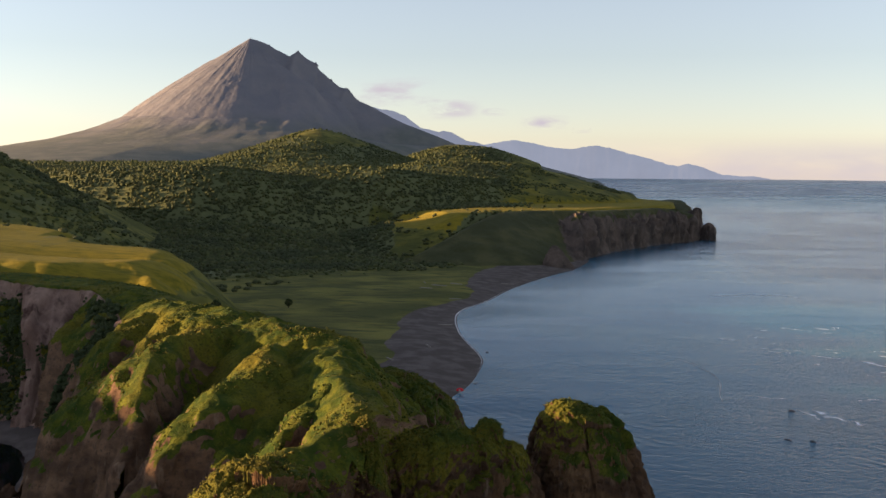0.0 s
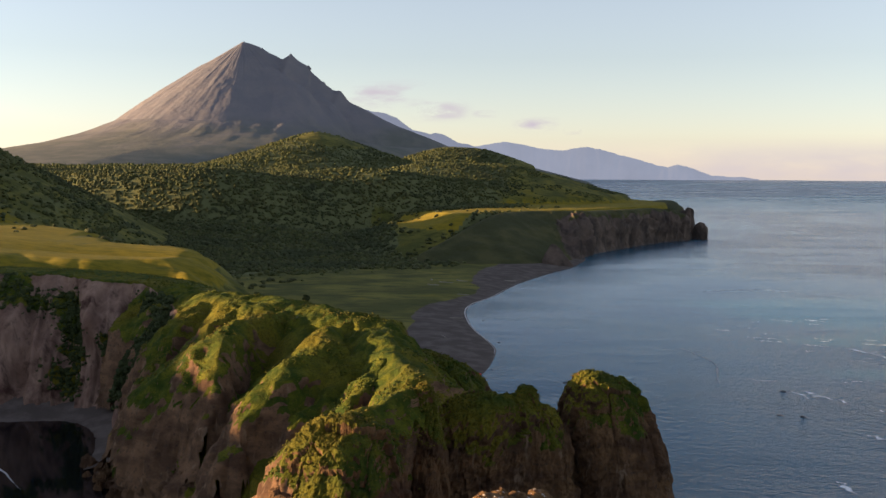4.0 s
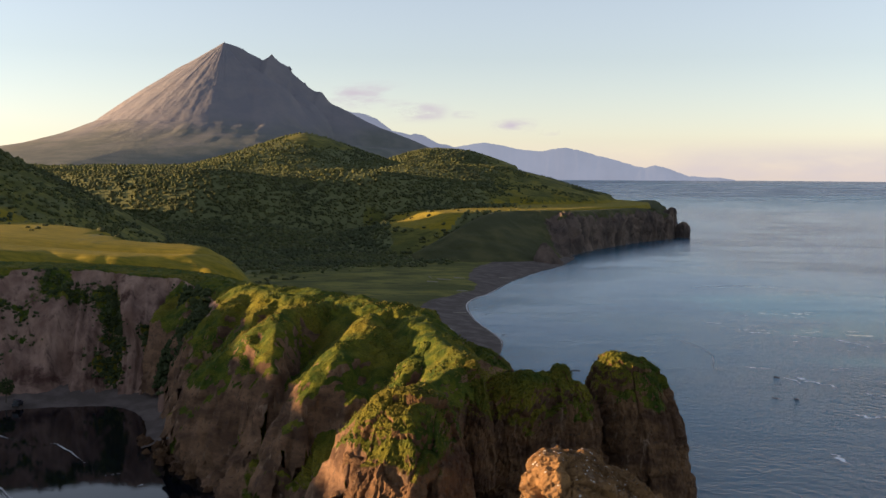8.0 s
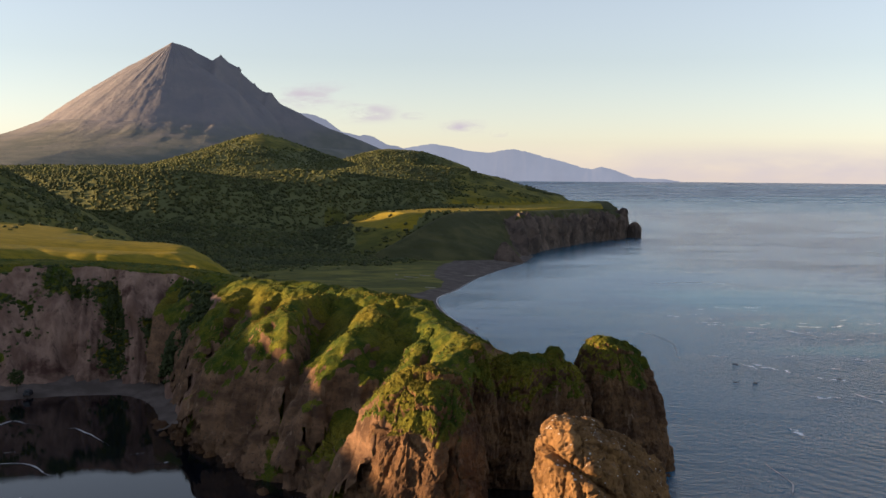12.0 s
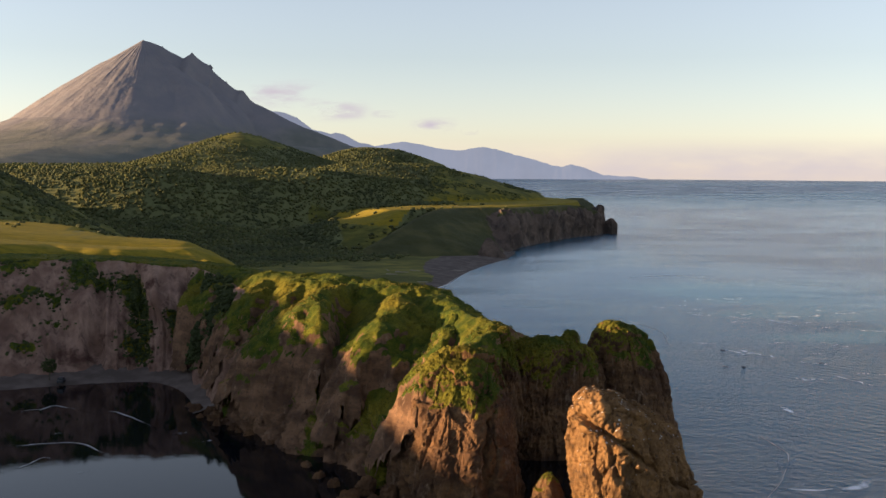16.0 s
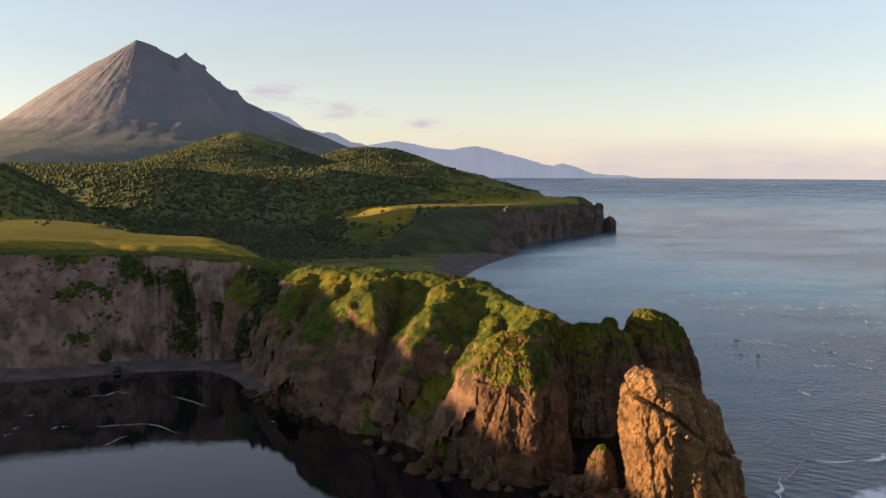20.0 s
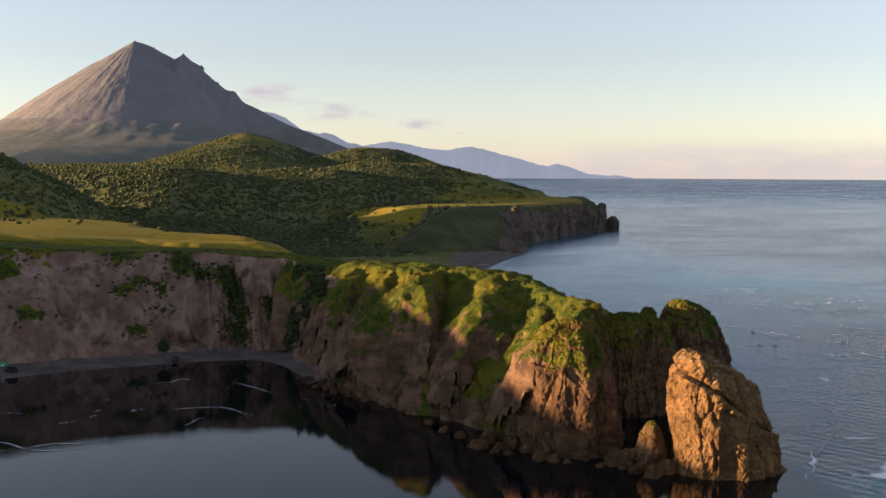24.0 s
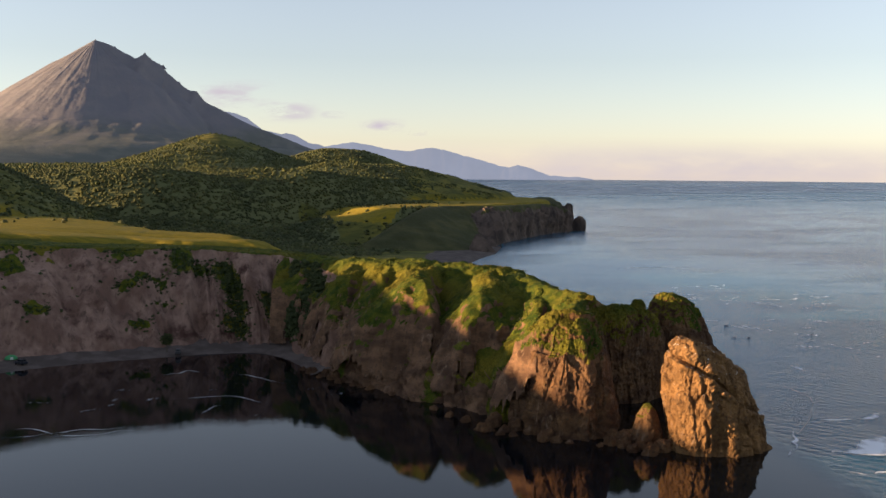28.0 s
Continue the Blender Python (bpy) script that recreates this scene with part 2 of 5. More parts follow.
def make_ground():
    m = Mat("meadow_and_shore", 0.95, 0.1)
    sand, dry, wood = m.mask("sand"), m.mask("dry"), m.mask("wood")
    wob = m.math('MULTIPLY', m.math('SUBTRACT', m.noise(0.05, 6, 0.65), 0.5), 0.9)
    green = m.mix(m.step(m.noise(0.03, 5), 0.35, 0.68), (0.076, 0.080, 0.019), (0.175, 0.158, 0.036))
    green = m.mix(m.step(m.noise(0.12, 6, 0.65, (0.5, 1.5, 1)), 0.46, 0.66), green, (0.050, 0.058, 0.016))
    straw = m.mix(m.step(m.noise(0.30, 8, 0.72, (0.30, 1.8, 1)), 0.40, 0.64), (0.230, 0.172, 0.018), (0.125, 0.112, 0.014))
    col = m.mix(m.step(m.math('ADD', dry, wob), 0.35, 0.65), green, straw)
    col = m.mix(m.step(m.math('ADD', wood, wob), 0.4, 0.6), col, (0.110, 0.118, 0.050))
    beach = m.mix(m.step(m.noise(0.15, 6), 0.4, 0.65), (0.082, 0.065, 0.057), (0.130, 0.105, 0.092))
    col = m.mix(m.step(m.math('ADD', sand, m.math('MULTIPLY', wob, 0.35)), 0.42, 0.58), col, beach)
    return m.colour(col).relief(m.noise(0.7, 7, 0.65), 0.6, 0.5).m


def make_leaves(name, a, b, c, through_leaf=0.3):
    m = Mat(name, 0.85, 0.2)
    col = m.mix(m.step(m.random(), 0.1, 0.9), a, b)
    tone = m.mix(m.step(m.noise(0.02, 3), 0.45, 0.62), col, c)
    m.colour(tone)
    # sunlight passing through the leaves
    thin = m.node("ShaderNodeBsdfTranslucent", Color=tone)
    both = m.t.nodes.new("ShaderNodeMixShader")
    both.inputs[0].default_value = through_leaf
    m.t.links.new(m.b.outputs[0], both.inputs[1])
    m.t.links.new(thin.outputs[0], both.inputs[2])
    m.t.links.new(both.outputs[0], m.t.nodes["Material Output"].inputs["Surface"])
    return m.m


def make_volcano():
    m = Mat("hazed_volcanic_scree_and_alder", 0.97, 0.05)
    z = m.t.nodes.new("ShaderNodeSeparateXYZ")
    m.t.links.new(m.place(), z.inputs[0])
    # scree and scrub tones are paled and blued to carry distance haze
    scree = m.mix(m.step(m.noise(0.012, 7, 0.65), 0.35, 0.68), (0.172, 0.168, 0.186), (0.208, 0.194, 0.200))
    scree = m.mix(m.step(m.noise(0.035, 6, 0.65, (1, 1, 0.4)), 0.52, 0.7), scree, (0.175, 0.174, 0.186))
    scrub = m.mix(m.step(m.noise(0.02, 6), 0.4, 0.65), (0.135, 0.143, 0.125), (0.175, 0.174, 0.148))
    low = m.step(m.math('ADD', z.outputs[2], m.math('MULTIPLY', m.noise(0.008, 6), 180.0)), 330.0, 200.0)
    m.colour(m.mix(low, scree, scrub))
    return m.relief(m.noise(0.05, 8, 0.65), 0.45, 4.0).m


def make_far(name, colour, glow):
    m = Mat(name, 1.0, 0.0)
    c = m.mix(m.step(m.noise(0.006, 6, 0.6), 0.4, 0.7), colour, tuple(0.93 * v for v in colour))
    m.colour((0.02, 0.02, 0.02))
    # distance haze is put in as an even blue glow over a dark base
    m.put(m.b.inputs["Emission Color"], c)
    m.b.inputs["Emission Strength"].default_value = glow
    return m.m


def make_sea():
    m = Mat("sea_water", 0.06, 0.5)
    m.b.inputs["IOR"].default_value = 1.40
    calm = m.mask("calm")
    # lighter blue painted off the beach, standing in for mirrored sky
    open_sea = m.mix(m.mask("sky_sheen"), (0.003, 0.058, 0.122), (0.015, 0.120, 0.185))
    # the calm bay is also painted near black, with weaker reflection
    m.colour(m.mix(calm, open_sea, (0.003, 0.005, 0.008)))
    m.put(m.b.inputs["Specular IOR Level"], m.math('SUBTRACT', 0.5, m.math('ADD', m.math('MULTIPLY', calm, 0.26), m.math('MULTIPLY', m.mask("sky_sheen"), 0.0))))
    swell = m.noise(0.045, 4, 0.55, (0.8, 1.4, 1))
    chop = m.noise(0.20, 6, 0.65, (0.75, 1.3, 1))
    h = m.math('ADD', m.math('ADD', m.math('MULTIPLY', swell, 2.2), m.math('MULTIPLY', chop, 2.0)), m.math('MULTIPLY', m.noise(0.6, 5, 0.65, (0.7, 1.4, 1)), 1.5))
    # trains of curved ripples where the current runs over the reef
    train = m.node("ShaderNodeTexWave", Vector=m.place(), Scale=0.11, Distortion=7.0, Detail=3.0, Detail_Scale=0.25)
    train.bands_direction = 'DIAGONAL'
    lanes = m.step(m.noise(0.014, 3, 0.5), 0.46, 0.62)
    h = m.math('ADD', h, m.math('MULTIPLY', m.math('MULTIPLY', train.outputs["Fac"], lanes), 0.42))
    patch = m.math('ADD', m.step(m.noise(0.008, 5, 0.55, (0.8, 1.3, 1)), 0.36, 0.66), m.mask("reef"))
    still = m.math('SUBTRACT', 1.0, m.math('MULTIPLY', m.mask("sky_sheen"), 0.88))
    rough = m.math('MULTIPLY', m.math('MULTIPLY', m.math('SUBTRACT', 1.0, m.math('MULTIPLY', calm, 0.98)), still), m.math('ADD', 0.22, m.math('MULTIPLY', patch, 0.48)))
    n = m.node("ShaderNodeBump", Strength=rough, Distance=0.65, Height=h)
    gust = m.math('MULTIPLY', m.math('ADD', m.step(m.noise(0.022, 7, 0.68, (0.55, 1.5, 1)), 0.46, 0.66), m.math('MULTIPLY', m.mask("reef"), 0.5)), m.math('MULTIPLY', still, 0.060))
    # all normals lean south by a set amount, so the water mirrors higher sky
    lean = m.math('ADD', m.math('ADD', 0.052, m.math('MULTIPLY', m.mask("sky_sheen"), 0.014)), m.math('ADD', m.math('MULTIPLY', m.mask("close"), 0.075), gust))
    sky_tilt = m.node("ShaderNodeCombineXYZ", Y=m.math('MULTIPLY', m.math('SUBTRACT', calm, 1.0), lean))
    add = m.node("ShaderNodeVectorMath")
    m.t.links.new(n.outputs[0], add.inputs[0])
    m.t.links.new(sky_tilt.outputs[0], add.inputs[1])
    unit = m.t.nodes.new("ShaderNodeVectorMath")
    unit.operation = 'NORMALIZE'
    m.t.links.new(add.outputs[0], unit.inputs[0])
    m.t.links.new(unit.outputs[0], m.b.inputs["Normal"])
    m.put(m.b.inputs["Roughness"], m.math('ADD', m.math('ADD', 0.012, m.math('MULTIPLY', rough, 0.12)), m.math('ADD', m.math('MULTIPLY', m.mask("distant"), 0.22), m.math('MULTIPLY', m.mask("sky_sheen"), 0.02))))
    return m.m


OCHRE = make_rock('ochre_tuff', (0.130, 0.072, 0.032), (0.270, 0.150, 0.062))
BLUFF, ROCK, GROUND = make_bluff(), make_rock(), make_ground()
LEAF = make_leaves("birch_leaves", (0.108, 0.128, 0.052), (0.155, 0.164, 0.062), (0.100, 0.118, 0.056), 0.5)
SHRUB = make_leaves("alder_leaves", (0.036, 0.050, 0.018), (0.066, 0.082, 0.028), (0.042, 0.056, 0.020))
SCRUB = make_leaves('willow_scrub', (0.080, 0.092, 0.040), (0.125, 0.128, 0.055), (0.072, 0.084, 0.038), 0.4)
TUFT = make_leaves("meadow_herbs", (0.037, 0.059, 0.007), (0.105, 0.110, 0.011), (0.122, 0.102, 0.013), 0.2)
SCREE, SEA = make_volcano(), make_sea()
FAR, PALE_FAR = make_far("haze_glow_ridge", (0.072, 0.084, 0.108), 1.0), make_far("haze_glow_range", (0.090, 0.105, 0.132), 1.0)


def make_plain(name, colour, rough=0.6, spec=0.3, metal=0.0, vary=0.12, scale=3.0):
    m = Mat(name, rough, spec)
    m.b.inputs["Metallic"].default_value = metal
    m.colour(m.mix(m.step(m.noise(scale, 5), 0.35, 0.7), colour, tuple(v * (1 - vary) for v in colour)))
    return m.m


def make_foam(name="sea_foam", tone=(0.88, 0.88, 0.88)):
    m = Mat(name, 0.9, 0.1)
    m.colour(tone)
    lace = m.math('MULTIPLY', m.mask("cover"), m.math('ADD', 0.25, m.math('MULTIPLY', m.noise(0.5, 7, 0.7), 1.5)))
    m.put(m.b.inputs["Alpha"], m.step(lace, 0.25, 0.9))
    return m.m


def make_cloud(name, colour, scale, low, high):
    m = Mat(name, 1.0, 0.0)
    m.t.nodes.remove(m.b)
    glow = m.node("ShaderNodeEmission", Color=colour, Strength=1.0)
    clear = m.t.nodes.new("ShaderNodeBsdfTransparent")
    mixer = m.t.nodes.new("ShaderNodeMixShader")
    puff = m.math('MULTIPLY', m.mask("cover"), m.step(m.noise(scale, 7, 0.55, (0.45, 1, 1.6)), low, high))
    m.t.links.new(puff, mixer.inputs[0])
    m.t.links.new(clear.outputs[0], mixer.inputs[1])
    m.t.links.new(glow.outputs[0], mixer.inputs[2])
    m.t.links.new(mixer.outputs[0], m.t.nodes["Material Output"].inputs["Surface"])
    return m.m


def make_far_cliff():
    m = Mat("far_cliff_rock_and_turf", 0.95, 0.1)
    turf = m.mix(m.step(m.noise(0.05, 5), 0.4, 0.65), (0.052, 0.056, 0.024), (0.085, 0.082, 0.034))
    stone = m.mix(m.step(m.noise(0.06, 6, 0.65, (1, 1, 0.5)), 0.35, 0.65), (0.055, 0.043, 0.038), (0.150, 0.110, 0.086))
    edge = m.math('ADD', m.mask("veg"), m.math('MULTIPLY', m.math('SUBTRACT', m.noise(0.2, 6, 0.65), 0.5), 0.8))
    return m.colour(m.mix(m.step(edge, 0.42, 0.58), stone, turf)).relief(m.noise(0.4, 8, 0.65), 0.7, 1.5).m


FARCLIFF = make_far_cliff()
FOAM, SCUM = make_foam(), make_foam('thin_scum', (0.42, 0.42, 0.41))
REEF = make_plain("wet_reef_rock", (0.03, 0.028, 0.028), 0.45, 0.5)

# ---- the lie of the land ----
COAST = [(-520, -120), (-470, 30), (-362, 170), (-280, 305), (-168, 385), (-106, 404), (-79, 408), (-55, 404), (-28, 398),
         (2, 398), (26, 412), (35, 440), (36, 477), (33, 498), (19, 547), (11, 604), (19, 647), (28, 713), (44, 780),
         (57, 820), (66, 880), (72, 985), (102, 1060), (146, 1140), (158, 1182), (160, 1300), (130, 1400), (70, 1520),
         (0, 1700), (-20, 1850), (-140, 2150), (-420, 2700), (-600, 3400), (-700, 4300), (-3800, 4300), (-3800, -120)]
BEACH = COAST[9:20]
COAST = COAST[:9] + [tuple(p) for p in curve_through(BEACH, 50)] + COAST[20:]
SLOPE_FOOT = [(-5, 405), (-20, 440), (-37, 509), (-62, 562), (-112, 606), (-235, 705), (-420, 770), (-700, 850), (-900, 200), (-520, -120),
              (-470, 30), (-362, 170), (-280, 305), (-168, 385), (-106, 404), (-79, 408), (-55, 404)]
TERRACE = [(-90, 822), (-58, 817), (-37, 842), (-17, 872), (-2, 907), (16, 944), (42, 957), (60, 974), (75, 1005), (102, 1056), (144, 1138),
           (157, 1182), (170, 1330), (120, 1480), (20, 1680), (-260, 1680), (-280, 1000), (-150, 870)]


def dome(x, y, cx, cy, rx, ry, power=1.0, turn=0.0):
    c, s = math.cos(radians(turn)), math.sin(radians(turn))
    u, v = ((x - cx) * c + (y - cy) * s) / rx, ((y - cy) * c - (x - cx) * s) / ry
    return np.exp(-(u * u + v * v)**power)


def land_height(x, y):
    """Height of the ground and its masks: sand, dry grass, wood."""
    shore = inside_line(x, y, COAST)
    n1, n2 = fbm(x / 120, y / 120, octaves=4, seed=3), fbm(x / 28, y / 28, octaves=4, seed=9)
    # valley floor behind the beach, rising gently inland to the forest
    inland = 2.4 + 60 * ease(760, 1480, y - 0.16 * x) * ease(30, 250, shore)
    z = inland + 1.0 * n2 * ease(40, 120, shore)
    z = z + 9 * n1 * ease(820, 1000, y) * ease(60, 220, shore)
    # near plateau
    edge = inside_line(x, y, SLOPE_FOOT)
    # includes an unseen knoll at (-238, 364), added to shade the headland
    level = 33.5 + 4.5 * ease(-90, -230, x) + 23 * dome(x, y, -238, 364, 62, 46) - 2.0 * ease(440, 540, y) * ease(-60, -110, x) - 6 * dome(x, y, -104, 506, 80, 15)
    gul = ridged(x / 55, y / 55, 0, 3, 15) - 0.35
    top = level * ease(-4, 66, edge + 5 * n2 - 14 * gul * ease(430, 470, y)) + 0.12 * n2 + 0.2 * fbm(x / 70, y / 14, octaves=3, seed=12) + 0.07 * fbm(x / 22, y / 6, octaves=3, seed=14)
    seaward = y < 420
    top = np.where(seaward, np.maximum(top, level * ease(-2, 30, edge)), top)
    z = np.where(edge > -4, np.maximum(z, top), z)
    # dark hill on the landward side
    r = np.hypot(x + 463, y - 750)
    z = np.maximum(z, 138 - 0.51 * np.sqrt(r * r + 400) + 5 * n1 + 2 * n2)
    # terrace above the far cliffs
    t = inside_line(x, y, TERRACE)
    level = np.minimum(34, 1 + 0.42 * (y - 808)) - 7 * ease(-20, -170, x)
    shelf = (level + 0.8 * n2) * np.clip((t + 2) / (15 + 150 * ease(-15, -120, x)), 0, 1) ** 0.8
    z = np.where(t > 0, np.maximum(z, shelf), z)
    # wooded hills
    rough = 1 + 0.10 * n1 + 0.04 * n2
    rise = 43 * ease(1030, 1285, y + 6 * n2) * ease(112, -8, x + 0.12 * (y - 1290)) * ease(1700, 1350, y) * rough
    z = np.where(t > 40, np.maximum(z, 33 * ease(20, -60, 0 * x) + rise - 26 * ease(-150, -330, x)), z)
    spread = 46 * dome(x, y, -80, 1300, 165, 150, 1.3)
    z = np.where((shore > 0) & (spread > 2), np.maximum(z, 30 + spread - 30 * ease(12, 2, spread)), z)
    rr = np.hypot(x + 296, (y - 1455) * 0.75)
    z = np.maximum(z, 58 + 59 * np.exp(-(rr / 118) ** 1.6) + 3 * n1 - 60 * ease(330, 420, rr))
    back_hill = 48 * dome(x, y, -148, 1830, 125, 170, 1.2) * rough
    z = np.where(back_hill > 1, np.maximum(z, 60 * ease(0, 16, back_hill) + back_hill), z)
    z = np.where(y > 1400, np.maximum(z, (62 + 18 * ease(1500, 2600, y) + 2 * n1) * ease(1400, 1600, y) * ease(0, 260, shore)), z)
    z = z + 13 * fbm(x / 150, y / 100, octaves=3, seed=77) * ease(840, 950, y) * ease(1420, 1300, y) * ease(-20, -130, x)
    # shore profile
    ramp_w = np.where((y > 400) & (y < 905), 34.0, np.where(y < 420, 7.0, 10.0))
    rise = ease(-0.08, 1, shore / ramp_w) * 1.0
    low = np.where((y > 400) & (y < 905), -0.25 + 2.4 * np.clip(shore / 34, 0, 1), -3.0)
    z = np.where(shore < ramp_w, low * (1 - rise) + z * rise, z)
    z = np.where(shore < 0, np.maximum(-6, -0.25 + 0.06 * shore), z)
    # where grass gives way to shingle
    width = 24 + 10 * np.sin(y / 60.0) + 16 * ease(640, 760, y) * ease(905, 820, y) + 5 * n2
    sand = ease(width + 2, width - 2, shore) * ((y > 385) & (y < 920) & (x > -90)) * (z < 5)
    # straw-coloured meadow on flat high ground
    dry = np.where((edge > 30) & (z > 24) & (z < 46), 0.75, 0.30)
    dry = np.where((t > 8) & (z < 42) & (z > 22) & (x > -100), 0.8, dry)
    dry = np.where((y > 1040) & (y < 1400) & (x > -70) & (z > 36), 0.4, dry)
    # woods
    wood = ease(700, 790, y - 0.9 * (x + 100) + 22 * n2) * ease(-20, 30, shore - 60)
    wood = np.where((t > 15) & (x > -82 - 0.35 * (y - 900) + 18 * n2), ease(1000, 1035, y + 0.05 * x + 8 * n2) * ease(25, -75, x - 0.02 * (y - 1000) + 14 * n2), wood)
    wood = np.where((r < 400) & (z > 15) & (x < -150) & (y < 900), np.maximum(0.45 * (n1 > 0.0), ease(60, 90, z)), wood)
    bald = dome(x, y, -270, 1425, 60, 70)
    wood = wood * (1 - ease(0.35, 0.75, bald))
    return z, sand, dry, wood, shore


# one sheet of ground, finer towards the bay
ang = np.radians(np.concatenate([np.linspace(-82, -37, 60, endpoint=False), np.linspace(-37, 13.5, 600)]))
rad = np.concatenate([np.geomspace(120, 280, 60, endpoint=False), np.geomspace(280, 1700, 400, endpoint=False), np.geomspace(1700, 4700, 70)])
A, R = np.meshgrid(ang, rad)
GX, GY = 20 + R * np.sin(A), -20 + R * np.cos(A)
GZ, sand, dry, wood, shore = land_height(GX, GY)
GZ = GZ + np.where((GY < 620) & (GZ > 24), 0.10, 0.35) * fbm(GX / 5, GY / 5, octaves=3, seed=21) * (GZ > 2.5)
f = grid_faces(*GX.shape)
keep = (GZ.ravel()[f] > -4.5).any(1) & (shore.ravel()[f] > -30).any(1)
f = f[keep][:, ::-1]
used = np.unique(f)
remap = np.zeros(GX.size, np.int64)
remap[used] = np.arange(len(used))
verts = np.stack([GX, GY, GZ], -1).reshape(-1, 3)[used]
me = raw_mesh("ground", verts, remap[f], True, {"sand": sand.ravel()[used], "dry": dry.ravel()[used], "wood": wood.ravel()[used]})
thing("ground", me, GROUND, "grassy coastal lowland, straw-coloured terraces and dark shingle beach", "ground", "structure")


# ---- the sea ----
SA, SR = np.meshgrid(np.radians(np.concatenate([np.linspace(-180, -60, 50, endpoint=False), np.linspace(-60, 60, 240), np.linspace(60, 180, 50)[1:]])),
                     np.concatenate([[0.5], np.geomspace(20, 4850, 150)]))
SX, SY = 20 + SR * np.sin(SA), SR * np.cos(SA)
SZ = 42 * ease(1800, 6500, SR) / float(ease(1800, 6500, 4850))
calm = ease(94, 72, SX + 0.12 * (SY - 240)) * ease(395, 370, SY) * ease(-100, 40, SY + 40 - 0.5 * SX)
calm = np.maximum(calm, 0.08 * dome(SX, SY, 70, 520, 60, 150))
# where mirrored sky is painted into the water colour
sky_sheen = 0.9 * dome(SX, SY, 105, 690, 125, 400, 1.3)
distant = ease(1200, 3200, SR)
reef = 1.5 * dome(SX, SY, 165, 400, 65, 130) + 1.2 * dome(SX, SY, 120, 230, 40, 80)
me = raw_mesh("sea", np.stack([SX, SY, SZ], -1).reshape(-1, 3), grid_faces(*SX.shape)[:, ::-1], True, {"calm": calm, "distant": distant, "sky_sheen": sky_sheen, "reef": reef, "close": ease(750, 150, SR)})
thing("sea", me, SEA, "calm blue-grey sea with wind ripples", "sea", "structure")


# ---- bluff round the bay and the ridge of the headland ----
FOOT = [(-420, -40), (-300, 115), (-216, 248), (-141, 333), (-94, 359), (-68, 365), (-51, 353), (-39, 323), (-25, 301), (-9, 283), (5, 271), (14, 257), (23, 251), (38, 270)]
# third LIP, CREST and BACK points stand high and unseen to shade the headland
LIP = [(-460, 10, 37), (-345, 150, 39), (-262, 285, 53), (-160, 368, 38), (-104, 391, 35), (-78, 394, 33.8), (-57, 388, 32),
       (-35, 362, 28), (-13, 335, 24), (4, 312, 22.5), (17, 300, 22), (29, 283, 23), (38, 277, 29.5), (44, 284, 27)]
CREST = [(-475, 30, 38), (-362, 170, 40), (-280, 305, 56), (-168, 386, 38.6), (-106, 405, 35.4), (-79, 409, 34.3), (-54, 403, 32.6),
         (-30, 378, 32), (-7, 353, 33.6), (10, 338, 34), (23, 325, 33.4), (33, 296, 31), (40, 281, 31), (46, 289, 27)]
BACK = [(-490, 60, 34), (-385, 195, 36), (-300, 330, 50), (-178, 408, 34), (-108, 422, 31.5), (-80, 426, 30.5), (-48, 422, 27),
        (-12, 408, 8), (10, 394, 3), (26, 384, 0), (38, 370, -2), (45, 330, -2), (53, 316, -2), (58, 312, -2)]
SQUARE = [(1.1,), (1.1,), (1.1,), (1.12,), (1.12,), (1.12,), (1.1,), (1.2,), (1.25,), (1.3,), (1.3,), (1.6,), (2.0,), (2.2,)]
NU, NF, NT, NB = 900, 80, 16, 40
foot, lip, crest, back, square = (curve_through(s, NU) for s in (FOOT, LIP, CREST, BACK, SQUARE))
u = np.linspace(0, len(FOOT) - 1, NU)
phi = np.linspace(0, math.pi / 2, NF)
rho = (np.cos(phi)[None, :] ** square + np.sin(phi)[None, :] ** square) ** (1 / square)
hor, ver = 1 - np.cos(phi)[None, :] / rho, np.sin(phi)[None, :] / rho
face = np.zeros((NU, NF, 3))
face[..., :2] = foot[:, None, :] + hor[..., None] * (lip[:, None, :2] - foot[:, None, :])
face[..., 2] = -2.0 + ver * (lip[:, 2:3] + 2.0)
tt = np.linspace(0, 1, NT + 1)[1:, None]
cap = lip[:, None, :] * (1 - tt) + crest[:, None, :] * tt
cap[..., 2] = lip[:, None, 2] + (crest[:, None, 2] - lip[:, None, 2]) * np.sin(tt[:, 0] * math.pi / 2)
bb = np.linspace(0, 1, NB + 1)[1:, None]
rear = crest[:, None, :] * (1 - bb) + back[:, None, :] * bb
rear[..., 2] = crest[:, None, 2] + (back[:, None, 2] - crest[:, None, 2]) * bb[:, 0] ** 1.4
B = np.concatenate([face, cap, rear], 1)
W = np.concatenate([ver, np.ones((NU, NT + NB))], 1)
UU = np.repeat(u[:, None], B.shape[1], 1)
head = ease(6.2, 8.0, UU)           # 0 on the bay bluff, 1 on the headland
tang = np.gradient(foot, axis=0)
outward = np.stack([tang[:, 1], -tang[:, 0]], -1)
outward /= np.linalg.norm(outward, axis=1, keepdims=True)
# spurs and gullies down the headland's bay side
spur = 0
WU = UU + 0.16 * fbm(W * 2.2, UU * 1.3, 0, 3, 33) + 0.05 * fbm(W * 9, UU * 6, 0, 2, 34)
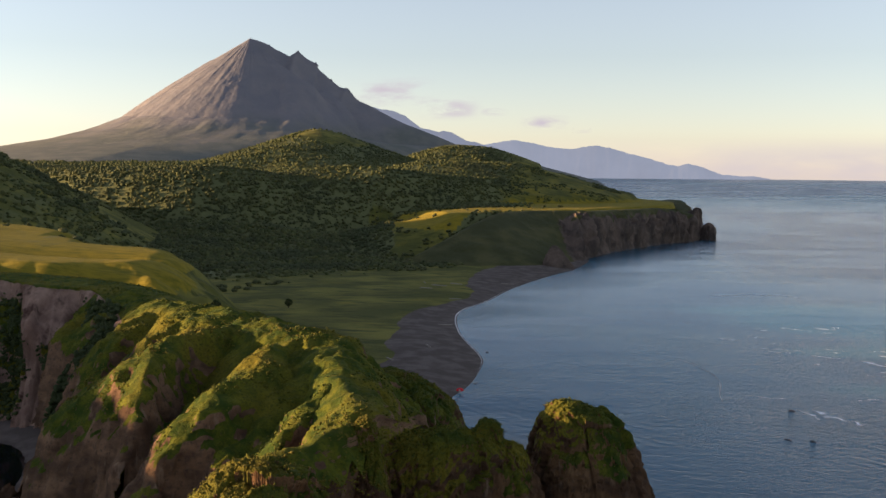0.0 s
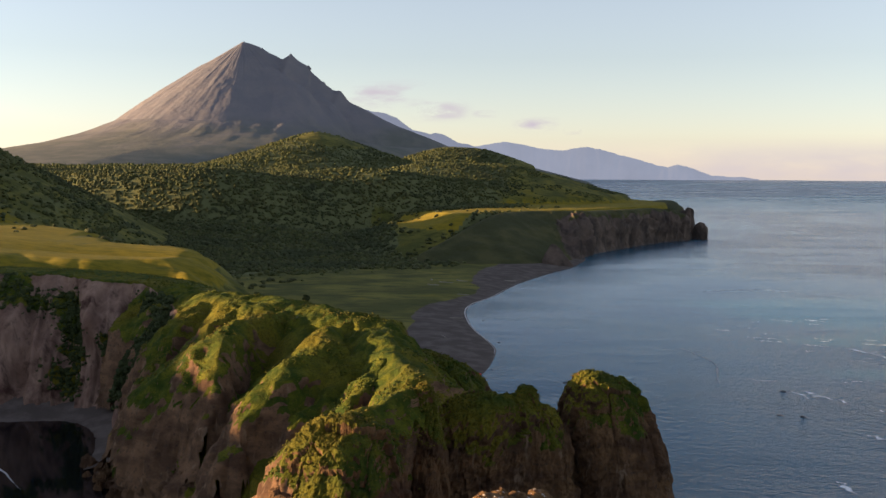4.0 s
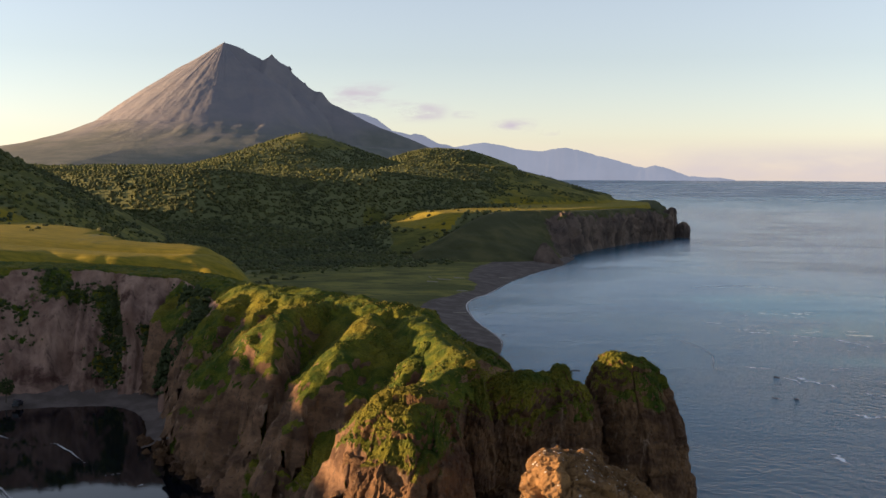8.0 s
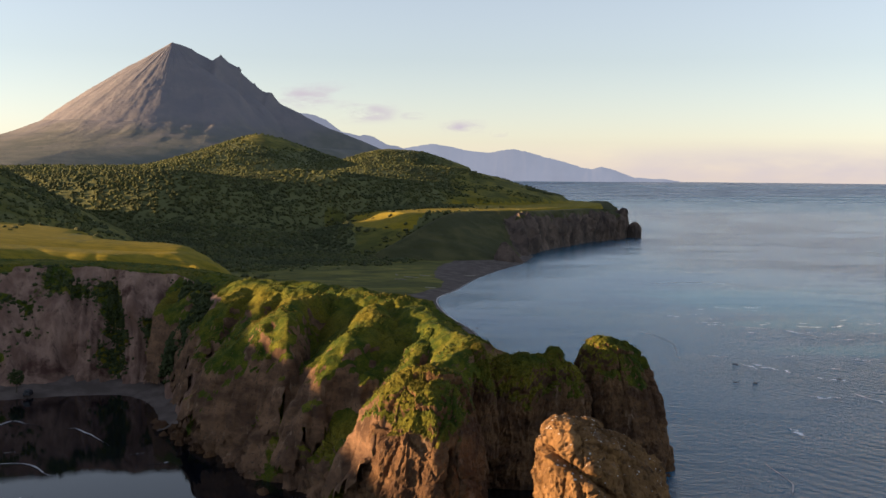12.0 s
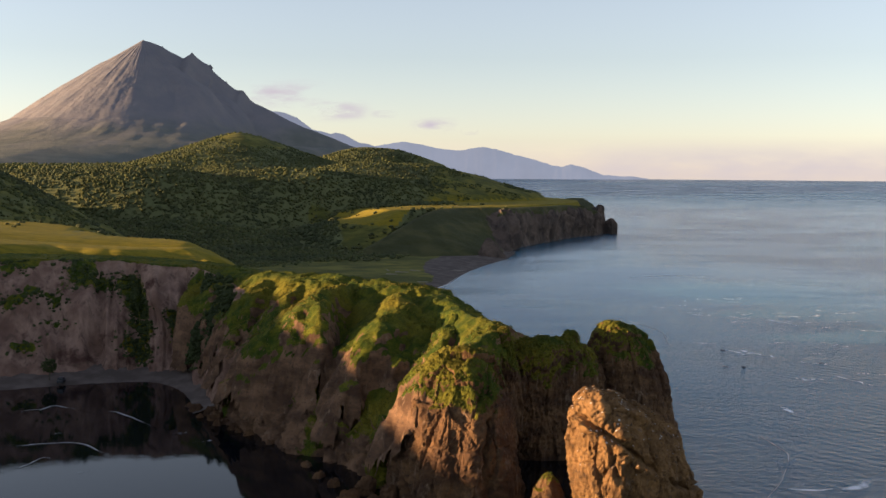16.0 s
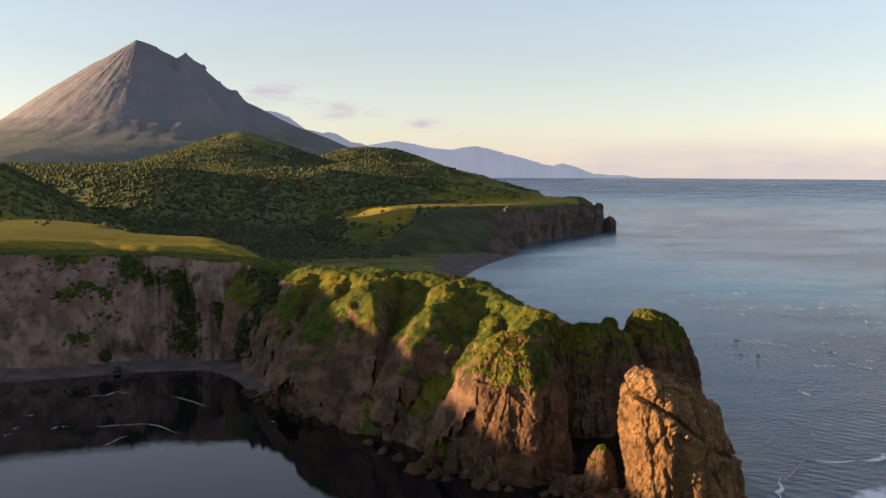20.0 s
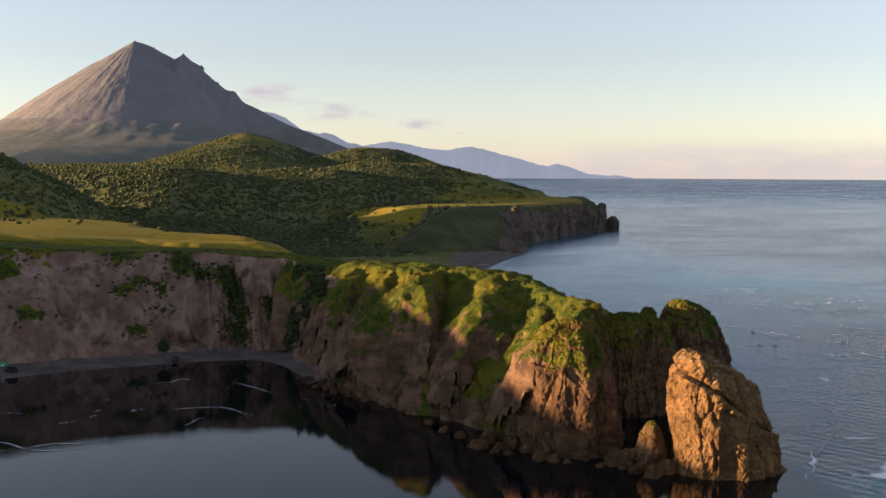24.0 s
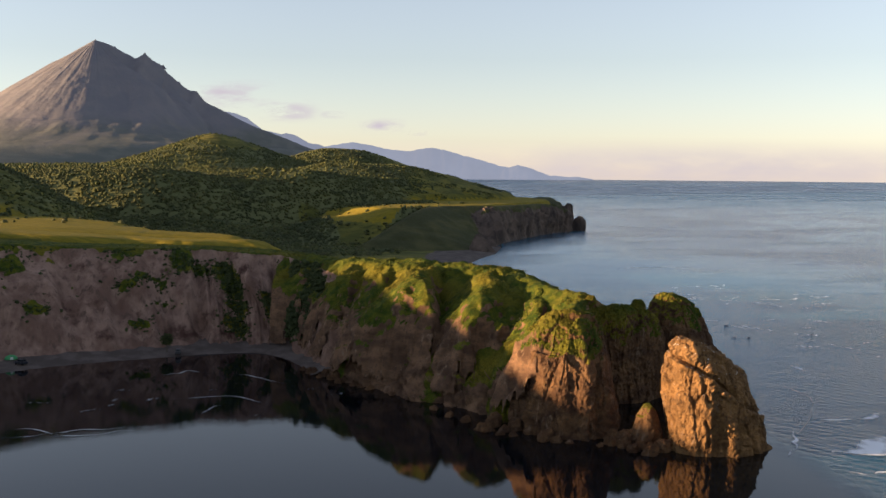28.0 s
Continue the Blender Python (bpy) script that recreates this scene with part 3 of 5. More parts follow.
for centre, width, reach in ((9.26, 0.17, -3.0), (10.33, 0.16, -3.0), (8.15, 0.15, -2.0), (7.25, 0.14, -2.0), (5.2, 0.18, 4.0), (4.4, 0.16, -3.0), (5.75, 0.2, -3.0), (3.6, 0.2, 2.5)):
    spur = spur + reach * np.exp(-np.abs((WU - centre) / width)**1.5)
hump = ease(0.38, 0.8, W) * (0.4 + 0.6 * ease(0.4, 0.75, W)) * (1 - 0.2 * ease(0.92, 1.0, W))
is_face = np.concatenate([np.ones((NU, NF)), np.linspace(1, 0, NT)[None].repeat(NU, 0), np.zeros((NU, NB))], 1)
B[..., :2] += outward[:, None, :] * (spur * hump * is_face)[..., None]
N = normals_of(B)
if N[NU // 2, NF + 5, 2] < 0:
    N = -N
x, y, z = B[..., 0], B[..., 1], B[..., 2]
big = fbm(x / 14, y / 14, z / 18, 4, 31)
mid = ridged(x / 7, y / 7, z / 16, 4, 41)
fine = fbm(x / 2.2, y / 2.2, z / 2.2, 4, 51)
gully = ridged(UU * 7.0, z / 60, 0, 3, 61)
slide = ridged((UU + 0.32 * W) * 2.6, W * 0.7, 0, 4, 63)      # slides fanning out down the bluff
steep = is_face * np.sin(np.clip(W, 0, 1) * math.pi) ** 0.4
hummock = 0.7 * fbm(x / 13, y / 13, z / 13, 2, 58) + 0.5 * ridged(x / 7, y / 7, z / 7, 4, 59)
move = head * (hummock + steep * (1.6 * big + 1.3 * (mid - 0.4)) + 0.5 * fine + 0.55 * fbm(x / 4.5, y / 4.5, z / 4.5, 3, 57) + steep * ease(0.75, 0.35, W) * (2.0 * crags(x, y, z, 4.8, 91, 2.0, 0.25) + 2.4 * crags(x, y, z, 1.8, 92, 1.5, 0.35))) + (1 - head) * (steep * (2.6 * (gully - 0.3) + 2.6 * fbm(UU * 2.3 + 0.5 * W, W * 1.2, 0, 3, 62) + 3.2 * (slide - 0.35) * ease(0.05, 0.3, W) + 1.2 * big + 0.9 * (mid - 0.4)) + 0.4 * fine)
fade = np.concatenate([np.ones(NF + NT + NB - 12), np.linspace(1, 0, 12)])[None]
B = B + N * (move * fade)[..., None]
N2 = normals_of(B)
N2 = N2 if N2[NU // 2, NF + 5, 2] > 0 else -N2
flat = N2[..., 2]
patchy = fbm(x / 11, y / 11, z / 9, 4, 71)
veg_head = ease(-0.02, 0.30, flat + 0.35 * patchy - 0.35 * ease(0.6, 0.35, W)) * ease(0.30, 0.58, W + 0.35 * patchy) + 0.5 * ease(0.1, 0.5, patchy) * ease(0.1, 0.3, W)
veg_bay = ease(0.22, 0.50, patchy + 0.10 * ease(0.5, 0.8, W)) * ease(0.06, 0.25, W)
veg_bay = np.maximum(veg_bay, ease(0.985, 1.0, W))
veg = np.where(is_face < 1, 1.0, head * veg_head + (1 - head) * veg_bay)
thick = dome(UU + 0.5 * (0.6 - W), W, 6.2, 0.62, 0.46, 0.40, 1.6)          # alder thicket in the corner of the bay
for cu, cw, ru, rw in ((7.5, 0.40, 0.17, 0.4), (9.25, 0.40, 0.22, 0.42), (10.55, 0.34, 0.15, 0.3), (10.9, 0.2, 0.25, 0.22), (4.75, 0.75, 0.28, 0.22), (5.45, 0.5, 0.15, 0.2), (4.1, 0.85, 0.2, 0.12)):
    veg = np.maximum(veg, 0.85 * dome(UU + 0.35 * (W - cw) * (cu < 7), W, cu, cw, ru, rw, 1.5) * (0.85 + 0.9 * patchy))
nose = head * ease(1.5, 4.5, spur) * ease(0.30, 0.45, W) * ease(0.86, 0.68, W) * ease(-0.25, 0.15, patchy)     # bare rock on the noses of the spurs
veg = veg * (1 - 0.95 * nose)
veg = np.maximum(veg, thick) * (1 - dome(UU, W, 6.92, 0.35, 0.22, 0.42, 2.0))
veg = np.where(is_face < 1, np.where(UU > 7.4, ease(0.25, 0.55, flat + 0.3 * patchy), 1.0), veg)
scar = dome(x, y, -3, 364, 5, 9, 2.0) * (is_face < 1)   # bare soil behind the neck
veg = veg * (1 - scar)
me = raw_mesh("coastal_bluff", B.reshape(-1, 3), grid_faces(NU, B.shape[1]), True, {"veg": np.clip(veg, 0, 1), "soil": np.maximum(1 - head, scar)})
thing("coastal_bluff", me, BLUFF, "eroded earth bluff running into a rocky headland with grassy crest", "cliff", "structure")
BLUFF_GRID, BLUFF_VEG, BLUFF_N, BLUFF_U, BLUFF_W, BLUFF_THICK = B, veg, N2, UU, W, thick


# ---- spurs that run down from the headland's crest ----
def along_ridge(x, y, line):
    """Distance from a ridge line, which side of it, and the ridge's height at the nearest place."""
    p = curve_through(line, 6 * len(line))
    best, side, height = np.full(x.shape, 1e9), np.zeros(x.shape), np.zeros(x.shape)
    for a, b in zip(p[:-1], p[1:]):
        ex, ey = b[0] - a[0], b[1] - a[1]
        t = np.clip(((x - a[0]) * ex + (y - a[1]) * ey) / (ex * ex + ey * ey + 1e-9), 0, 1)
        d = np.hypot(x - a[0] - t * ex, y - a[1] - t * ey)
        near = d < best
        best = np.where(near, d, best)
        side = np.where(near, np.sign(ex * (y - a[1]) - ey * (x - a[0])), side)
        height = np.where(near, a[2] + t * (b[2] - a[2]), height)
    return best, side, height


# each ridge: its line from the crest down to its nose, the flat half width, the steepness of the sunny and of the shaded side
RIDGES = (
    ([(-62, 400, 32.8), (-31, 373, 33), (-9, 351, 34.6), (8, 337, 34.8), (21, 326, 34)], 6.0, 0.7, 0.95),
    ([(21, 327, 33.5), (28, 312, 32), (34, 297, 30.5), (39, 286, 30.3)], 2.4, 1.0, 1.1),
    ([(-26, 368, 32.2), (-30, 357, 31.4), (-32, 348, 28), (-33, 341, 22)], 2.4, 0.8, 1.6),
    ([(-12, 356, 33.4), (-17, 343, 31.8), (-20, 333, 28), (-22, 326, 22)], 1.6, 0.7, 1.9),
    ([(2, 348, 34), (-4.0, 331, 33.6), (-7.5, 317, 33.2), (-6.8, 309, 31.5), (-5.2, 301, 26.5), (-4.6, 297, 20)], 2.2, 0.65, 2.4),
    ([(17, 334, 34), (15, 318, 33.2), (14.5, 307, 31.8), (13, 295, 29), (9.5, 288, 25), (7, 283, 19)], 3.2, 0.65, 2.2),
    ([(27, 314, 32), (28.5, 300, 30), (28, 286, 27), (25, 278, 23.5), (22, 272, 18)], 1.8, 0.8, 1.8),
    ([(22, 330, 33.6), (21, 313, 31), (20, 301, 28), (18, 291, 23)], 3.0, 0.7, 0.9),
    ([(-6, 345, 33.2), (-11, 328, 31.2), (-13, 316, 28), (-13, 308, 22)], 2.4, 0.65, 0.9),
    ([(39, 284, 30.3), (35, 272, 29), (29, 263, 27.6), (25, 256, 25)], 2.4, 1.0, 1.2),
)
HX, HY = np.meshgrid(np.arange(-62, 58, 0.5), np.arange(250, 402, 0.5), indexing="ij")
wx = HX + 3.2 * fbm(HX / 11, HY / 11, 0, 3, 301) + 0.6 * fbm(HX / 2.5, HY / 2.5, 0, 2, 302)
wy = HY + 3.2 * fbm(HX / 11, HY / 11, 0, 3, 303) + 0.6 * fbm(HX / 2.5, HY / 2.5, 0, 2, 304)
HZ = np.full(HX.shape, -9.0)
for line, flat_half, sunny, shaded in RIDGES:
    d, side, height = along_ridge(wx, wy, line)
    k = np.where(side > 0, shaded, sunny)
    drop = 0.16 * d + 0.5 * k * (np.sqrt((d - flat_half)**2 + 1.2) + (d - flat_half)) - 0.5 * k * (math.sqrt(flat_half**2 + 1.2) - flat_half)
    HZ = np.maximum(HZ, height - drop)
HZ = np.where(HZ < 20, 20 - 2.2 * (20 - HZ), HZ)          # the noses break off in steep rock
HZ = HZ + 1.2 * fbm(HX / 7, HY / 7, 0, 3, 305) + 0.9 * (ridged(HX / 4.2, HY / 4.2, 0, 3, 306) - 0.4)
under = np.full((80, 100), -20.0)
ci = np.clip(((BLUFF_GRID[..., 0] + 62) / 1.5).astype(int), 0, 79)
cj = np.clip(((BLUFF_GRID[..., 1] - 250) / 1.5).astype(int), 0, 99)
inside = (BLUFF_GRID[..., 0] > -62) & (BLUFF_GRID[..., 0] < 58) & (BLUFF_GRID[..., 1] > 250) & (BLUFF_GRID[..., 1] < 400)
np.maximum.at(under, (ci[inside], cj[inside]), BLUFF_GRID[..., 2][inside])
under = under[np.clip(((HX + 62) / 1.5).astype(int), 0, 79), np.clip(((HY - 250) / 1.5).astype(int), 0, 99)]
G = np.stack([HX, HY, HZ], -1)
GN = normals_of(G)
GN = GN if GN[..., 2].mean() > 0 else -GN
steep = ease(0.72, 0.45, GN[..., 2])
x, y, z = HX, HY, HZ
G = G + GN * (0.3 * fbm(x / 1.6, y / 1.6, z / 1.6, 3, 307) + steep * (0.9 * crags(x, y, z, 4.5, 308, 2.0, 0.3) + 0.8 * crags(x, y, z, 1.7, 309, 1.6, 0.35)))[..., None]
GN = normals_of(G)
GN = GN if GN[..., 2].mean() > 0 else -GN
patchy = fbm(x / 9, y / 9, z / 7, 4, 310)
hveg = ease(0.30, 0.52, GN[..., 2] + 0.45 * patchy + 0.030 * (z - 25))
f = grid_faces(*HX.shape)
f = f[((HZ > under - 3) & (HZ > 3) & (under > -15)).ravel()[f].all(1)]
used = np.unique(f)
remap = np.zeros(HX.size, np.int64)
remap[used] = np.arange(len(used))
HEAD_RIDGE = raw_mesh("ridge", G.reshape(-1, 3)[used], remap[f], True, {"veg": hveg.ravel()[used], "soil": 0 * hveg.ravel()[used]})
HEAD_GRID, HEAD_VEG, HEAD_SEEN = G, hveg, HZ > under - 0.5


def strip(name, inner, outer, z_in, z_out, rows, cols, label, category="beach", masks=(1, 0, 0), bumps=0.2):
    a, b = curve_through(inner, rows), curve_through(outer, rows)
    v = np.linspace(0, 1, cols)[None, :, None]
    g = np.zeros((rows, cols, 3))
    g[..., :2] = a[:, None, :] * (1 - v) + b[:, None, :] * v
    g[..., 2] = z_in + (z_out - z_in) * v[..., 0] ** 0.8 + bumps * fbm(g[..., 0] / 3, g[..., 1] / 3, 0, 4, 5)
    one = np.ones((rows, cols))
    me = raw_mesh(name, g.reshape(-1, 3), grid_faces(rows, cols), True, {"sand": one * masks[0], "dry": one * masks[1], "wood": one * masks[2]})
    return thing(name, me, GROUND, label, category, "structure")


strip("bay_beach", [(-225, 262), (-147, 340), (-97, 366), (-66, 372), (-44, 352), (-33, 322)], [(-205, 240), (-136, 318), (-93, 346), (-68, 355), (-54, 342), (-44, 318)],
      3.4, -0.7, 260, 24, "narrow dark shingle beach below the earth bluff")


# ---- far cliffs ----
FAR_FOOT = [(-62, 806), (-25, 804), (5, 808), (28, 815), (44, 835), (58, 880), (68, 930), (84, 982), (106, 1038), (132, 1096), (150, 1126), (161, 1143), (168, 1165), (171, 1220), (168, 1300)]
FAR_LIP = [(-58, 815, 4), (-37, 840, 14.5), (-17, 870, 26.5), (-2, 905, 33.3), (16, 942, 34.3), (42, 956, 34.5), (60, 973, 34), (75, 1004, 33.5), (100, 1056, 33),
           (126, 1112, 32.5), (141, 1144, 30.5), (150, 1162, 27), (156, 1190, 26), (158, 1225, 30), (152, 1300, 36)]
NV, NH = 520, 36
ff, fl = curve_through(FAR_FOOT, NV), curve_through(FAR_LIP, NV)
fu = np.linspace(0, len(FAR_FOOT) - 1, NV)[:, None]
sq = 1.0 + 1.7 * ease(5.0, 7.0, fu)
ph = np.linspace(0, math.pi / 2, NH)[None, :]
rho = (np.cos(ph) ** sq + np.sin(ph) ** sq) ** (1 / sq)
hh, vv = 1 - np.cos(ph) / rho, np.sin(ph) / rho
g = np.zeros((NV, NH, 3))
g[..., :2] = ff[:, None, :] + hh[..., None] * (fl[:, None, :2] - ff[:, None, :])
g[..., 2] = -1 + vv * (fl[:, 2:3] + 1)
tail = np.zeros((NV, 4, 3))
away = fl[:, :2] - ff
away /= np.linalg.norm(away, axis=1, keepdims=True)
for k, (d, dz) in enumerate(((3, 0.1), (7, 0.0), (12, -1.0), (17, -4.0))):
    tail[:, k, :2], tail[:, k, 2] = fl[:, :2] + away * d, fl[:, 2] + dz
g = np.concatenate([g, tail], 1)
fn = normals_of(g)
fn = fn if fn[NV // 2, -2, 2] > 0 else -fn
x, y, z = g[..., 0], g[..., 1], g[..., 2]
rocky = ease(4.2, 5.4, np.repeat(fu, NH + 4, 1))
body = np.concatenate([np.sin(vv * math.pi) ** 0.5, np.zeros((NV, 4))], 1)
g = g + fn * (body * (rocky * (6.5 * (ridged(np.repeat(fu, NH + 4, 1) * 1.4, z / 70, 0, 3, 101) - 0.35) + 1.6 * crags(x, y, z, 9, 103) + 1.5 * crags(x, y, z, 3.5, 107)) + (1 - rocky) * 1.5 * fbm(x / 12, y / 12, z / 12, 3, 104)))[..., None]
fveg = np.concatenate([ease(0.80, 0.97, vv + 0.2 * fbm(x[:, :NH] / 9, y[:, :NH] / 9, z[:, :NH] / 9, 3, 105)), np.ones((NV, 4))], 1)
fveg = np.maximum(fveg * rocky + (1 - rocky), 0)
me = raw_mesh("far_cliff", g.reshape(-1, 3), grid_faces(NV, NH + 4), True, {"veg": fveg, "soil": 0 * fveg})
thing("far_cliff", me, FARCLIFF, "dark rocky sea cliff below a straw-coloured terrace", "cliff", "structure")



# ---- rock bodies of the headland ----
def rock_body(name, cx, cy, z0, top, rx, ry, turn=0.0, power=3.0, taper=0.25, lean=(0, 0), tilt=(0, 0), rough=1.0, seed=0, veg_from=0.8, rings=70, sides=150,
              label="", category="rock", kind="", group="", drape=0.25, material=None, cracks=()):
    """A closed mass of rock: steep ribbed sides, a domed top that may slope."""
    phi = np.linspace(0, math.pi / 2, rings)[:, None]
    th = np.linspace(0, 2 * math.pi, sides, endpoint=False)[None, :]
    rho = (np.cos(phi) ** power + np.sin(phi) ** power) ** (1 / power)
    s, w = np.cos(phi) / rho, np.sin(phi) / rho
    s = s * (1 - taper * w) + 0 * th
    ring = 1 + 0.13 * vnoise(np.cos(th) * 1.5 + seed, np.sin(th) * 1.5, 0.3, seed) + 0.06 * vnoise(np.cos(th) * 4, np.sin(th) * 4 + seed, 0, seed + 1)
    px, py = np.cos(th) * rx * s * ring, np.sin(th) * ry * s * ring
    c, q = math.cos(radians(turn)), math.sin(radians(turn))
    g = np.zeros((rings, sides, 3))
    g[..., 0] = cx + px * c - py * q + lean[0] * w
    g[..., 1] = cy + px * q + py * c + lean[1] * w
    g[..., 2] = z0 + (top - z0) * w + (tilt[0] * (g[..., 0] - cx) + tilt[1] * (g[..., 1] - cy)) * w
    n = normals_of(np.concatenate([g, g[:, :1]], 1))[:, :-1]
    mid_ring = n[rings // 3]
    if (mid_ring[:, 0] * (g[rings // 3, :, 0] - cx) + mid_ring[:, 1] * (g[rings // 3, :, 1] - cy)).mean() < 0:
        n = -n
    x, y, z = g[..., 0], g[..., 1], g[..., 2]
    size = min(rx, ry)
    move = rough * (0.15 * size * fbm(x / size, y / size, z / (1.6 * size), 2, seed + 5) + 0.03 * size * fbm(x * 8 / size, y * 8 / size, z * 6 / size, 4, seed + 9, 0.65)
                    + 0.62 * crags(x, y, z, 0.6 * size, seed + 15, 2.4, 0.12) + 0.5 * crags(x, y, z, 0.22 * size, seed + 16, 1.5, 0.3) + 1.3 * crags(x, y, z, 0.075 * size, seed + 17, 1.4, 0.4))
    for px, py, pz, nx, ny, nz, width, depth in cracks:
        d = (x - px) * nx + (y - py) * ny + (z - pz) * nz + 0.9 * fbm(x / 4, y / 4, z / 4, 3, seed + 21)
        move = move - depth * (ease(width, 0, np.abs(d)) - 0.35 * ease(-2.6 * width, -width, d) * ease(0, -0.2 * width, d)) * ease(-0.35, 0.2, vnoise(x / 5 + px, y / 5, z / 5, seed + 22))
    g = g + n * (move * ease(0, 0.10, np.cos(phi)))[..., None]
    flat = normals_of(np.concatenate([g, g[:, :1]], 1))[:, :-1, 2]
    flat = flat if flat[-4:].mean() > 0 else -flat
    veg = ease(drape, drape + 0.35, flat + 0.3 * fbm(x / 6, y / 6, z / 6, 3, seed + 11)) * ease(veg_from - 0.12, veg_from + 0.1, (z - z0) / (top - z0) + 0.15 * fbm(x / 5, y / 5, z / 5, 3, seed + 13))
    me = raw_mesh(name, g.reshape(-1, 3), grid_faces(rings, sides, True), False, {"veg": veg, "soil": 0 * veg})
    ob = thing(name, me, material or ROCK, label, category, kind, group)
    return ob, g, veg


BODIES = []
headland = tagged(new("headland"), "grass-capped rocky headland of ochre tuff between bay and open sea", "headland")
part("ridge", HEAD_RIDGE, BLUFF, headland, "grassy ridge with spurs and shaded hollows above the bay")


def of_headland(body):
    """A rock body as a part of the headland."""
    body[0].parent = headland
    del body[0]["category"]
    BODIES.append(body)


of_headland(rock_body("buttress", 30.5, 254, -2, 28.5, 12.4, 14.5, 0, 3.6, 0.16, (1, 3), (0.0, 0.1), 0.9, 3, 0.78, 110, 240, drape=0.0, cracks=((27, 0, 0, 1, 0, 0.2, 0.6, 0.8), (34.5, 0, 0, 1, 0, -0.12, 0.9, 1.9), (22, 0, 0, 1, 0, 0.5, 0.7, 1.0)),
                        label="steep ochre rock buttress with grassy top, foot in the bay"))
of_headland(rock_body("rock_wall", 49.5, 287.5, -2, 26.8, 16.5, 7, 20, 4.6, 0.12, (0, 0), (-0.02, 0), 1.4, 14, 0.72, 90, 220, drape=-0.1,
                        label="narrow dark rock wall with green crest joining buttress and knob"))
of_headland(rock_body("knob", 72.8, 301, -2, 28.6, 12.0, 13, 0, 3.4, 0.32, (-3.4, 0), (-0.16, 0), 0.9, 27, 0.74, 100, 220, drape=-0.05,
                        label="rounded rock tower with grassy cap at the headland's tip"))
of_headland(rock_body("pinnacle", 40.5, 277, 8, 30.8, 4.4, 5, 30, 2.4, 0.35, (0, 0), (0, 0), 1.2, 71, 0.62, 50, 110, drape=-0.1,
                        label="small mossy pinnacle above the cleft"))
of_headland(rock_body("knoll", 56.5, 289, 8, 28.4, 5.0, 5.5, 10, 2.6, 0.3, (0, 0), (0, 0), 1.2, 83, 0.66, 50, 110, drape=-0.1,
                        label="grassy knoll on the rock wall"))
BODIES.append(rock_body("rock_pillar", 64.7, 237, -2, 21.5, 11.7, 14, -22, 6.0, 0.13, (-1.6, 0), (-0.5, 0.1), 1.0, 33, 1.6, 120, 260,
                        label="bare orange-brown sea stack with craggy faces, standing in the water", material=OCHRE,
                        cracks=((65, 0, 14.5, 0.57, 0, 0.82, 0.8, 1.8), (60, 0, 0, 0.99, 0, 0.1, 0.7, 0.9), (71, 0, 0, 0.95, 0, 0.3, 0.7, 1.2))))
of_headland(rock_body("shoulder", 33, 352, -2, 21.5, 12, 31, 22, 3.6, 0.2, (0, 0), (-0.42, -0.27), 0.8, 45, 0.5, 90, 200, drape=0.2,
                        label="dark rocky shoulder on the headland's seaward side"))


# ---- volcano and far ranges ----
# ridges of the cone, as offsets from its summit and heights: the broken rim on the seaward side, the front spur, a lower spur
RIM = [(0, 0, 478), (43, 4, 465), (106, 8, 435), (126, 10, 425), (152, 12, 438), (178, 14, 418), (209, 16, 400), (225, 18, 377), (286, 20, 328), (313, 20, 320), (342, 18, 289),
       (385, 14, 268), (494, 8, 214), (603, 2, 173), (675, 0, 144), (766, 0, 120), (900, 0, 90), (1100, 0, 40)]
# lateral offset and distance out from the summit towards the coast, turned into the plan
SPUR = [(0.952 * a + 0.307 * b, 0.307 * a - 0.952 * b, h) for a, b, h in ((20, 28, 440), (42, 55, 424), (81, 120, 392), (124, 195, 346), (126, 290, 288), (110, 420, 204), (60, 600, 135), (20, 800, 90))]
LOW_SPUR = [(0.952 * a + 0.307 * b, 0.307 * a - 0.952 * b, h) for a, b, h in ((214, 50, 322), (200, 150, 303), (160, 225, 262), (105, 320, 205), (40, 420, 160), (-40, 540, 125))]


